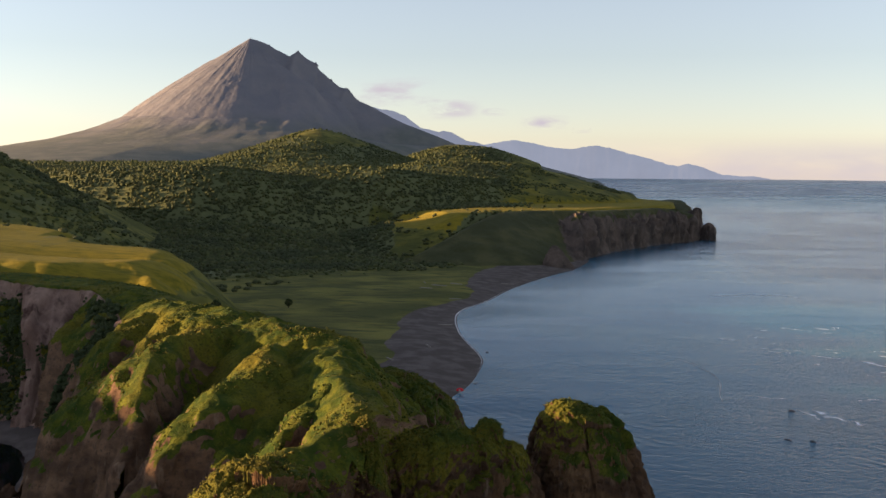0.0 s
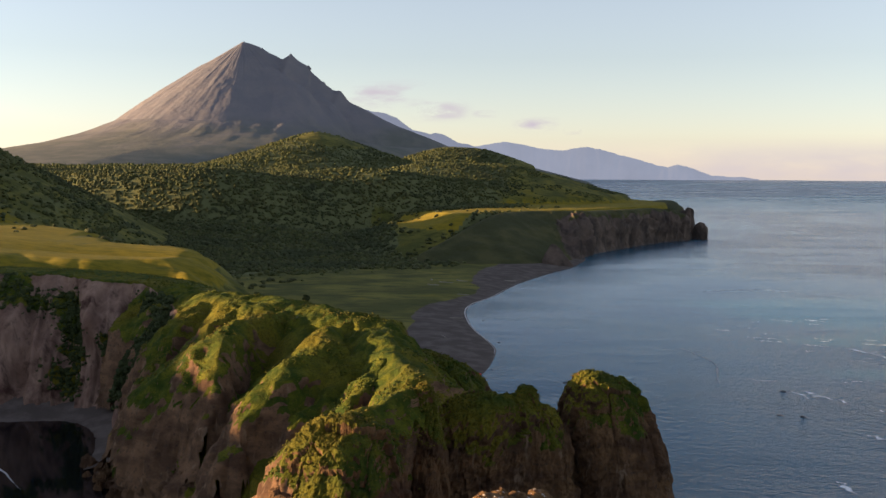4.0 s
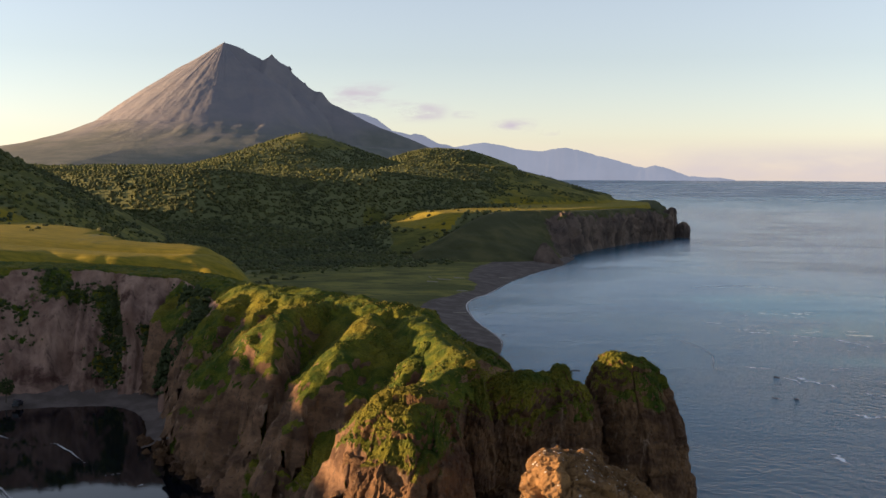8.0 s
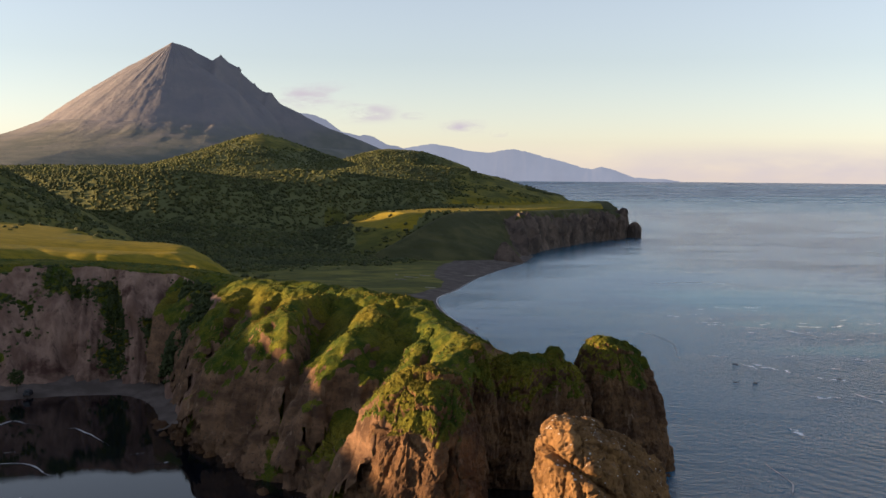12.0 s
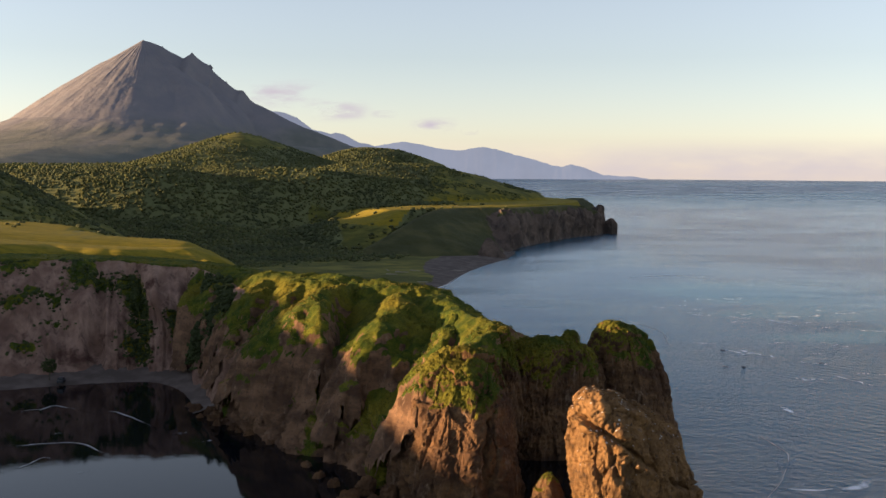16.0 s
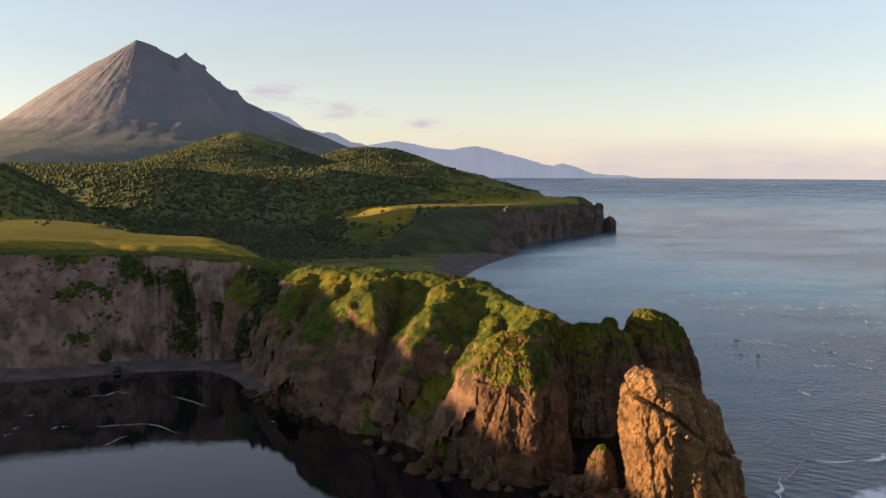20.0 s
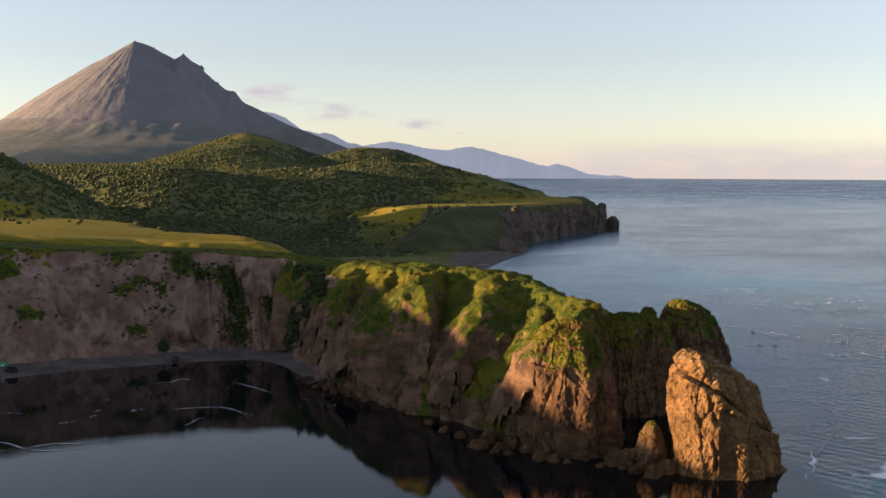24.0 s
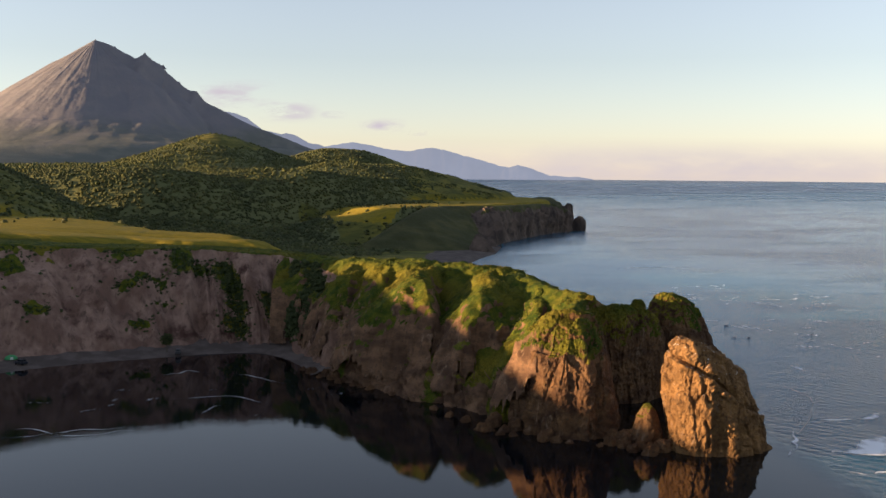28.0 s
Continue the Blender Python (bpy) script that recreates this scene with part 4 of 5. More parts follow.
def volcano():
    rr = np.concatenate([np.linspace(0, 480, 190), np.linspace(480, 1500, 70)[1:]])
    th = np.linspace(0, 2 * math.pi, 560, endpoint=False)
    T, Rr = np.meshgrid(th, rr)
    x, y = Rr * np.cos(T), Rr * np.sin(T)
    prof = np.interp(Rr / 1.14, [0, 25, 60, 115, 235, 350, 440, 540, 660, 850, 1000, 1320], [478, 461, 436, 400, 311, 219, 177, 146, 120, 92, 70, -30])
    prof = prof - 90 * np.clip(x / (Rr + 1), 0, 1) * ease(640, 900, Rr)
    hollow = ease(-0.85, -0.5, np.angle(np.exp(1j * T))) * ease(0.5, 0.0, np.angle(np.exp(1j * T)))
    bowl = ease(-2.9, -1.15, np.angle(np.exp(1j * T))) * ease(-0.68, -0.95, np.angle(np.exp(1j * T)))      # shallow bowl on the sunny side of the front spur
    z = prof - (50 * hollow + 10 * bowl) * ease(10, 190, Rr) * ease(700, 380, Rr)
    wx, wy = x + 9 * fbm(x / 60, y / 60, 0, 3, 87), y + 9 * fbm(x / 60, y / 60, 0, 3, 88)
    for line, left, right, soft_top in ((RIM, 0.62, 0.72, 4), (SPUR, 0.66, 0.56, 34), (LOW_SPUR, 0.66, 0.52, 22)):
        d, side, height = along_ridge(wx if line is not RIM else x, wy if line is not RIM else y, line)
        drop = np.where(side > 0, left, right) * (np.sqrt(d * d + soft_top**2) - soft_top)
        z = np.maximum(z, height - drop - 0.4 * np.maximum(0, d - 70) * (line is not RIM))
    # gullies slanting down the lit flank, and fine broken rock
    calm = ease(900, 260, Rr) * ease(8, 90, Rr)
    z = z + calm * (2.2 * (ridged(np.cos(T + Rr / 2600) * 5.5, np.sin(T + Rr / 2600) * 5.5, Rr / 700, 3, 81) - 0.45) + 1.2 * (ridged(np.cos(T) * 14, np.sin(T) * 14, Rr / 300, 3, 85) - 0.4))
    z = z + 3.0 * fbm(x / 45, y / 45, 0, 4, 83) * calm
    me = raw_mesh("volcano", np.stack([-1037 + x, 3290 + y, z], -1).reshape(-1, 3), grid_faces(len(rr), len(th), True)[:, ::-1], True)
    top = tagged(new("volcano"), "bare grey-brown volcanic cone with broken rim and spurs", "mountain")
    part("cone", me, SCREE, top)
    # broken rocks along the summit rim
    for k, (px, py, w, h) in enumerate(((0, 0, 8, 5), (24, 2, 9, 5), (60, 5, 10, 5), (152, 12, 13, 7), (209, 16, 13, 7), (258, 20, 10, 5), (313, 20, 12, 5))):
        base = float(np.interp(px, [p[0] for p in RIM], [p[2] for p in RIM]))
        crag = rock_body("summit_crag", -1037 + px, 3290 + py, base - 9, base + 0.5 * h, 0.75 * w, 0.75 * w, 20 * k, 1.35, 0.3, (0, 0), (0, 0), 1.0, 900 + k, 9, 20, 30, material=SCREE)[0]
        crag.parent = top
        del crag["category"]


volcano()


def far_range(name, y0, skyline, depth, seed, material, label):
    """A distant range: a long ridge with side spurs, from points of its skyline."""
    n, m = 320, 24
    s, v = np.linspace(skyline[0][0], skyline[-1][0], n), np.linspace(-1, 1, m)
    S, V = np.meshgrid(s, v, indexing="ij")
    line = np.interp(S, [p[0] for p in skyline], [p[1] for p in skyline]) + 3.0 * fbm(S / 28, 0 * S, seed, 3, seed)
    z = line * (1 - np.abs(V) ** 1.3) + 5 * (ridged(S / 45, V * 2, 0, 3, seed) - 0.4) * np.abs(V) * (1 - np.abs(V)) * 4
    me = raw_mesh(name, np.stack([S, y0 + V * depth, z], -1).reshape(-1, 3), grid_faces(n, m), True)
    thing(name, me, material, label, "mountains", "structure")


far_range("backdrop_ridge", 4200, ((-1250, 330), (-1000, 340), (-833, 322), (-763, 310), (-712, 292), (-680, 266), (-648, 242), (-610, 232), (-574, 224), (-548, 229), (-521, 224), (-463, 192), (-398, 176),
          (-330, 150), (-240, 110), (-150, 70)), 70, 5, FAR, "wooded ridge behind the volcano's foot, glowing in painted haze blue")
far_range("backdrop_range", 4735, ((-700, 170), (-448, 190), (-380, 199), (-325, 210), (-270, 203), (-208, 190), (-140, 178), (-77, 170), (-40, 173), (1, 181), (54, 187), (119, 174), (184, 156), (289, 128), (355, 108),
          (407, 97), (430, 105), (451, 111), (480, 104), (512, 95), (560, 76), (604, 60), (670, 57), (734, 55), (800, 46)), 60, 6, PALE_FAR, "mountain range along the horizon, glowing in painted haze blue")


# ---- plants ----
def ico():
    p = (1 + 5**0.5) / 2
    v = np.array([(-1, p, 0), (1, p, 0), (-1, -p, 0), (1, -p, 0), (0, -1, p), (0, 1, p), (0, -1, -p), (0, 1, -p), (p, 0, -1), (p, 0, 1), (-p, 0, -1), (-p, 0, 1)], float)
    f = np.array([(0, 11, 5), (0, 5, 1), (0, 1, 7), (0, 7, 10), (0, 10, 11), (1, 5, 9), (5, 11, 4), (11, 10, 2), (10, 7, 6), (7, 1, 8),
                  (3, 9, 4), (3, 4, 2), (3, 2, 6), (3, 6, 8), (3, 8, 9), (4, 9, 5), (2, 4, 11), (6, 2, 10), (8, 6, 7), (9, 8, 1)])
    return v / np.linalg.norm(v[0]), f


ICO_V, ICO_F = ico()
rng = np.random.default_rng(11)


def clump_shape(blobs, spread, tall, trunk=0.0):
    """A crown of uneven leaf clumps, about 1 across, standing on z = 0."""
    vs, fs, n = [], [], 0
    for k in range(blobs):
        a, r = rng.uniform(0, 6.28), spread * math.sqrt(rng.uniform(0, 1))
        c = np.array([r * math.cos(a), r * math.sin(a), trunk + tall * rng.uniform(0.25, 0.85) * (1 - 0.5 * r / max(spread, 1e-3))])
        s = rng.uniform(0.20, 0.36)
        v = ICO_V * (s * rng.uniform(0.65, 1.25, (12, 1))) * (1, 1, rng.uniform(0.7, 1.0)) + c
        vs.append(v)
        fs.append(ICO_F + n)
        n += 12
    if trunk:
        ring = np.array([(math.cos(q), math.sin(q)) for q in (0, 2.1, 4.2)])
        vs.append(np.array([(*(0.045 * p), -0.1) for p in ring] + [(*(0.02 * p), trunk + 0.4 * tall) for p in ring]))
        fs.append(np.array([(0, 1, 4), (0, 4, 3), (1, 2, 5), (1, 5, 4), (2, 0, 3), (2, 3, 5)]) + n)
    return np.concatenate(vs), np.concatenate(fs)


def scatter(name, places, sizes, shapes, material, label, category, squash=(0.8, 1.25), smooth=True):
    """Many small plants in one mesh."""
    vs, fs, n = [], [], 0
    which = rng.integers(0, len(shapes), len(places))
    for k, (sv, sf) in enumerate(shapes):
        p, s = places[which == k], sizes[which == k]
        if not len(p):
            continue
        a = rng.uniform(0, 6.28, len(p))
        c, q = np.cos(a)[:, None], np.sin(a)[:, None]
        up = rng.uniform(*squash, len(p))[:, None]
        v = np.stack([(sv[:, 0] * c - sv[:, 1] * q), (sv[:, 0] * q + sv[:, 1] * c), sv[:, 2] * up], -1) * s[:, None, None] + p[:, None, :]
        vs.append(v.reshape(-1, 3))
        fs.append((sf[None] + (np.arange(len(p)) * len(sv))[:, None, None] + n).reshape(-1, 3))
        n += len(p) * len(sv)
    me = raw_mesh(name, np.concatenate(vs), np.concatenate(fs), smooth)
    return thing(name, me, material, label, category, "stuff")


# woods on the hills
N_TRY = 150000
bear = np.radians(rng.uniform(-36, 9, N_TRY))
dist = np.sqrt(rng.uniform(560**2, 1720**2, N_TRY))
tx, ty = 72 + dist * np.sin(bear), 141 + dist * np.cos(bear) * 1.0 - 60
tz, tsand, tdry, twood, tshore = land_height(tx, ty)
thin = fbm(tx / 45, ty / 45, octaves=3, seed=140)
ok = (rng.uniform(0, 1, N_TRY) < np.clip(1.3 * twood * (0.85 + 0.6 * thin), 0, 1) * (0.60 + 0.12 * (ty < 1100))) & (tshore > 25) & (tz > 2.2)
P = np.stack([tx, ty, tz - 0.6], -1)[ok]
S = rng.uniform(3.6, 6.8, len(P)) * (1 + 0.2 * thin[ok])
scatter("woodland", P, S, [clump_shape(1, 0.1, 0.55) for _ in range(16)], LEAF, "low birch and alder woods covering the hills", "trees", (0.8, 1.2))
# far woods towards the volcano
N_TRY = 13000
bear = np.radians(rng.uniform(-36, 2, N_TRY))
dist = np.sqrt(rng.uniform(1600**2, 2900**2, N_TRY))
tx, ty = 40 + dist * np.sin(bear), 80 + dist * np.cos(bear)
tz, tsand, tdry, twood, tshore = land_height(tx, ty)
ok = (tshore > 60) & (fbm(tx / 180, ty / 120, octaves=3, seed=141) > -0.25)
P = np.stack([tx, ty, tz - 0.6], -1)[ok]
scatter("far_woods", P, rng.uniform(7.0, 12.0, len(P)), [clump_shape(1, 0.2, 0.6) for _ in range(6)], LEAF, "low woods on the plain below the volcano", "trees", (0.8, 1.2))
# alder scrub in the valley and loose bushes on meadows
N_TRY = 26000
tx, ty = rng.uniform(-330, 60, N_TRY), rng.uniform(560, 1060, N_TRY)
tz, tsand, tdry, twood, tshore = land_height(tx, ty)
near_wood = fbm(tx / 60, ty / 60, octaves=3, seed=150)
chance = np.where(twood > 0.5, 0.25, 0.30 * ease(0.18, 0.45, near_wood) * ease(610, 700, ty - 0.4 * (tx + 60)))
chance = np.where((tdry > 0.5) & (twood < 0.5), 0.012, chance)
ok = (rng.uniform(0, 1, N_TRY) < chance) & (tshore > 45) & (tz > 2.0)
P = np.stack([tx, ty, tz - 0.2], -1)[ok]
scatter("valley_scrub", P, rng.uniform(2.2, 5.0, len(P)), [clump_shape(4, 0.32, 0.5) for _ in range(5)], SCRUB, "dark alder scrub on the valley floor", "bushes")
# bushes on the open hill above the far cliffs
N_TRY = 5200
tx, ty = rng.uniform(-90, 110, N_TRY), rng.uniform(1030, 1330, N_TRY)
tz, tsand, tdry, twood, tshore = land_height(tx, ty)
ok = (tshore > 14) & (fbm(tx / 38, ty / 30, octaves=3, seed=152) > 0.08 - 0.5 * ease(60, -40, tx)) & (tz > 35)
P = np.stack([tx, ty, tz - 0.3], -1)[ok]
scatter("hill_bushes", P, rng.uniform(1.8, 4.2, len(P)), [clump_shape(2, 0.25, 0.5) for _ in range(5)], LEAF, "scattered bushes on the grassy hill above the sea", "bushes")
# scrub on the dark hill
N_TRY = 9000
tx, ty = rng.uniform(-480, -120, N_TRY), rng.uniform(560, 860, N_TRY)
tz, tsand, tdry, twood, tshore = land_height(tx, ty)
ok = (rng.uniform(0, 1, N_TRY) < 0.14 * twood) & (tz > 14)
P = np.stack([tx, ty, tz - 0.2], -1)[ok]
scatter("hillside_scrub", P, rng.uniform(2.0, 4.2, len(P)), [clump_shape(4, 0.32, 0.45) for _ in range(5)], SHRUB, "dark scrub on the shaded hillside", "bushes")

# herbs and tall grass over the headland's crest and spurs
head_u = (BLUFF_U > 6.6)
weight = (BLUFF_VEG > 0.45) & head_u
idx = np.argwhere(weight)
pick = idx[rng.integers(0, len(idx), 5000)]
idx = np.argwhere((HEAD_VEG > 0.5) & HEAD_SEEN)
pick2 = idx[rng.integers(0, len(idx), 17000)]
P = np.concatenate([BLUFF_GRID[pick[:, 0], pick[:, 1]], HEAD_GRID[pick2[:, 0], pick2[:, 1]]])
P = P + rng.uniform(-0.4, 0.4, P.shape) * (1, 1, 0.1)
S = rng.uniform(0.35, 0.8, len(P)) * (0.7 + 0.7 * (fbm(P[:, 0] / 6, P[:, 1] / 6, 0, 3, 160) > 0.1))
scatter("headland_herbs", P - (0, 0, 0.12), S, [clump_shape(1, 0.2, 0.5) for _ in range(8)], TUFT, "lush tall herbs and grass over the headland", "plants", (0.6, 1.2))
tops = [(g, v) for _, g, v in BODIES]
P = []
for g, v in tops:
    i = np.argwhere(v > 0.5)
    if len(i) > 30:
        j = i[rng.integers(0, len(i), 1100)]
        P.append(g[j[:, 0], j[:, 1]] + rng.uniform(-0.4, 0.4, (len(j), 3)) * (1, 1, 0.1))
P = np.concatenate(P)
scatter("rock_top_herbs", P - (0, 0, 0.1), rng.uniform(0.35, 0.75, len(P)), [clump_shape(1, 0.2, 0.5) for _ in range(8)], TUFT, "grass and herbs capping the rock tops", "plants", (0.7, 1.3))
# alders in the corner of the bay and along the bluff's edge
thick = (BLUFF_THICK > 0.45) | ((BLUFF_VEG > 0.55) & (BLUFF_U < 6.8) & (BLUFF_U > 2.6) & (BLUFF_W < 0.99))
idx = np.argwhere(thick)
pick = idx[rng.integers(0, len(idx), 3600)] + np.rint(rng.normal(0, 1, (3600, 2)) * (4, 3)).astype(int)
pick = np.clip(pick, 0, (NU - 1, NF - 2))
P = BLUFF_GRID[pick[:, 0], pick[:, 1]]
scatter("bluff_alders", P - (0, 0, 0.5), rng.uniform(0.7, 2.1, len(P)) , [clump_shape(3, 0.35, 0.5) for _ in range(6)], SHRUB, "dark alder bushes clinging to the earth bluff", "bushes")
idx = np.argwhere((BLUFF_THICK > 0.4) & (BLUFF_W < 0.995))
pick = idx[rng.integers(0, len(idx), 2600)]
P = BLUFF_GRID[pick[:, 0], pick[:, 1]] + rng.normal(0, 0.5, (2600, 3))
scatter("corner_thicket", P, rng.uniform(1.0, 2.6, len(P)), [clump_shape(3, 0.35, 0.5) for _ in range(6)], SHRUB, "dense dark alder thicket in the corner of the bay", "bushes")
# meadow grass along the plateau's edge
idx = np.argwhere((BLUFF_U < 6.6) & (BLUFF_U > 2.6) & (BLUFF_W > 0.995))
pick = idx[rng.integers(0, len(idx), 2500)]
P = BLUFF_GRID[pick[:, 0], pick[:, 1]]
scatter("edge_grass", P - (0, 0, 0.1), rng.uniform(0.4, 0.9, len(P)), [clump_shape(2, 0.35, 0.5) for _ in range(4)], TUFT, "tall grass along the bluff's edge", "plants")


# ---- boulders, reefs, foam ----
def boulder(name, x, y, w, h, seed, label, material=None, veg=2.0, group="", turn=0.0, z0=-0.8):
    return rock_body(name, x, y, z0, h, w, w * 0.85, turn, 2.6, 0.1, (0, 0), (0.12, -0.1), 2.6, seed, veg, 22, 38, label=label, category="boulder", group=group, material=material)[0]


for k, (bx, by, w, h) in enumerate(((9, 249, 2.2, 2.0), (13, 245, 1.4, 1.0), (12, 254, 2.6, 3.0), (17, 251, 2.4, 2.6), (16, 244, 1.3, 1.1), (21, 246, 1.9, 2.4), (23.5, 240, 2.3, 2.6),
                                    (19.5, 255, 2.4, 3.2), (38.5, 236, 2.0, 2.0), (41.5, 233, 1.6, 2.2), (44, 238, 2.6, 3.2), (43, 230, 1.8, 1.7), (46.5, 227, 2.1, 2.6), (50.5, 231, 2.2, 2.8),
                                    (40, 240, 1.8, 2.4), (36, 234, 1.1, 0.9), (5, 258, 1.8, 1.5), (1, 264, 1.6, 1.2), (-30, 309, 2.0, 1.6), (-34, 313, 2.4, 2.0), (-27, 303, 1.6, 1.3), (-37, 318, 1.9, 2.1), (-22, 298, 1.5, 1.1), (-42, 322, 2.2, 1.8), (26, 238, 1.5, 1.4), (29, 237, 1.0, 0.8), (14, 248, 1.7, 1.6), (10, 252, 1.5, 1.3), (42, 236.5, 2.2, 2.8), (45, 232, 1.6, 1.8), (48, 229, 1.3, 1.2), (-25, 300.5, 1.2, 1.0), (-32, 307, 1.3, 1.4), (-39, 315, 1.2, 0.9), (-45, 327, 1.5, 1.2), (-15, 290, 1.3, 0.9), (-10, 284, 1.2, 0.8), (-3, 272, 1.4, 1.0))):
    boulder("boulder", bx, by, w, h, 200 + 3 * k, turn=37 * k, label="rough grey-brown boulder at the waterline", group="boulders below the headland")
tooth = rock_body("rock_tooth", 48, 238, -1, 9.5, 4.2, 3.8, 15, 2.8, 0.35, (0, 0), (0, 0), 0.8, 231, 0.72, 40, 70, label="blunt ochre rock with mossy top beside the stack", category="boulder")
BODIES.append(tooth)
for k, (bx, by, w, h) in enumerate(((61, 431, 4.0, 0.9), (33, 503, 1.8, 0.7), (35.5, 448, 1.5, 0.8), (48, 444, 1.2, 0.4), (126, 430, 3.2, 0.7), (119, 398, 2.6, 0.7), (125, 397, 1.7, 0.8),
                                    (154, 407, 2.4, 0.5), (21, 560, 1.4, 0.6), (30, 490, 1.0, 0.5))):
    rock_body("reef_rock", bx, by, -0.6, 0.28 * h, 0.62 * w, 0.45 * w, 25 * k, 2.4, 0.1, (0, 0), (0, 0), 0.8, 300 + k, 2.0, 20, 36,
              label="low black reef rock awash in the sea", category="boulder", group="reef rocks", material=REEF)
# stacks at the far point
rock_body("far_stack", 178, 1172, -2, 16, 9.5, 9, 30, 3.2, 0.25, (1, 0), (0, 0), 1.0, 401, 1.5, 50, 90, label="dark rock stack at the far point", category="rock", material=FARCLIFF)
rock_body("far_nose", 166, 1195, -2, 31, 8, 12, 0, 3.4, 0.25, (3, 0), (0, 0), 1.0, 402, 1.5, 50, 90, label="dark hooked rock nose at the far point", category="rock", material=FARCLIFF)
rock_body("beach_outcrop", 46, 834, -1, 15, 11, 9, 0, 2.2, 0.5, (-4, 6), (0, 0), 1.0, 403, 1.2, 50, 90, label="brown rock outcrop where the beach meets the cliff", category="rock", material=FARCLIFF)


def foam(line, width, seed, label, name="foam"):
    """A ragged streak of foam along a line on the water."""
    n, m = 60, 9
    c = curve_through(line, n)
    d = np.gradient(c, axis=0)
    side = np.stack([-d[:, 1], d[:, 0]], -1)
    side /= np.linalg.norm(side, axis=1, keepdims=True) + 1e-9
    s = np.linspace(0, 1, n)
    half = width * (0.5 + 0.5 * vnoise(s * 7, seed, 0, seed)) * np.sin(s * math.pi) ** 0.5 + 0.15
    v = np.linspace(-1, 1, m)
    g = np.zeros((n, m, 3))
    g[..., :2] = c[:, None, :] + side[:, None, :] * (half[:, None] * v[None] + 0.5 * width * vnoise(s * 9, seed + 5, 0, seed + 1)[:, None])[..., None]
    g[..., 2] = 0.06 + 0.10 * (1 - v[None] ** 2)
    cover = (1 - np.abs(v)[None] ** 1.5) * (0.8 + 0.35 * vnoise(s * 8, seed, 3, seed + 2))[:, None] * np.sin(s * math.pi)[:, None] ** 0.35
    me = raw_mesh(name, g.reshape(-1, 3), grid_faces(n, m)[:, ::-1], True, {"cover": cover})
    return thing(name, me, SCUM if name == "foam_streak" else FOAM, label, "foam", "stuff")


for k, (line, w) in enumerate((([(160, 516), (168, 509), (171, 500), (174, 493)], 2.6), ([(130, 432), (134, 427), (138, 421), (143, 417)], 4.0), ([(136, 380), (140, 377), (146, 378)], 2.2),
                               ([(147, 409), (151, 405), (156, 404)], 1.6), ([(119, 340), (121, 335), (122, 328)], 1.6),
                               ([(86, 214), (94, 212), (104, 216), (118, 226)], 3.0), ([(90, 226), (98, 231), (110, 238), (124, 246)], 7.5), ([(98, 262), (110, 262), (124, 270)], 2.6),
                               ([(170, 528), (182, 524), (196, 530)], 2.4), ([(130, 695), (157, 710), (181, 700)], 1.8), ([(127, 432), (131, 424), (129, 416)], 1.2), ([(151, 385), (156, 373), (158, 366)], 1.2), ([(78, 226), (84, 236), (88, 250)], 1.2))):
    foam(line, w, 500 + k, "white foam of a small breaking wave on the reef")
for k, line in enumerate((
        [(95, 513), (105, 495), (110.5, 470), (108, 445), (109, 428)],
        [(105, 308), (106.6, 296), (107, 286), (101.5, 271), (92.4, 253), (83, 240)],
        [(-89.1, 316.4), (-86.7, 319.8), (-84.2, 320.5), (-82.5, 325.0), (-78.4, 322.9), (-73.4, 320.8), (-67.8, 316.8)],
        [(-65.8, 318.4), (-63.2, 319.2), (-56.9, 313.4), (-46.7, 302.6)],
        [(-40.6, 296.6), (-37.5, 298.8)],
        [(-33.9, 289.3), (-31.4, 290.6), (-28.9, 292.8)],
        [(-98.0, 294.0), (-95.0, 295.3), (-92.3, 294.4)],
        [(-84.5, 280.7), (-83.0, 284.2), (-80.1, 284.0)],
        [(-78.5, 281.8), (-74.9, 283.7), (-72.0, 284.9), (-68.2, 286.2), (-64.4, 287.4), (-61.1, 287.2), (-56.6, 284.7), (-51.8, 279.5), (-48.7, 280.0)],
        [(-70.1, 295.3), (-67.5, 296.7)],
        [(-93.5, 273.7), (-91.4, 277.0)],
        [(-119.3, 278.6), (-114.5, 278.4), (-109.7, 278.1)],
        [(-65.5, 265.6), (-63.5, 274.7), (-60.9, 273.2)],
        [(-51.7, 263.6), (-48.2, 265.9)],
        [(-94.0, 280.6), (-92.4, 283.3)],
        [(-109.6, 239.7), (-102.4, 241.9), (-96.7, 245.3), (-92.1, 248.3), (-85.3, 249.0), (-80.6, 252.1)],
        [(-110.1, 247.6), (-103.6, 248.9), (-94.6, 243.0), (-86.5, 243.6), (-80.7, 247.6), (-71.8, 245.5)],
        [(-98.4, 267.5), (-93.5, 271.1)])):
    foam(line, 0.5 if k < 15 else 1.0, 600 + k, "thin streak of drifting foam on the dark bay", "foam_streak")
ripple = np.random.default_rng(41)
for k in range(45):
    fx, fy = ripple.uniform(112, 215), ripple.uniform(330, 600)
    ln, tilt = ripple.uniform(4, 13), ripple.uniform(-0.5, 0.2)
    foam([(fx, fy), (fx + 0.5 * ln, fy + tilt * ln + ripple.uniform(-1.5, 1.5)), (fx + ln, fy + 1.6 * tilt * ln)], ripple.uniform(0.3, 0.8), 800 + k, "small crest of foam on a ripple", "foam_crest")
bank = curve_through(BEACH, 60)
turn = np.gradient(bank, axis=0)
bank = bank + 2.4 * np.stack([-turn[:, 1], turn[:, 0]], -1) / np.linalg.norm(turn, axis=1, keepdims=True)
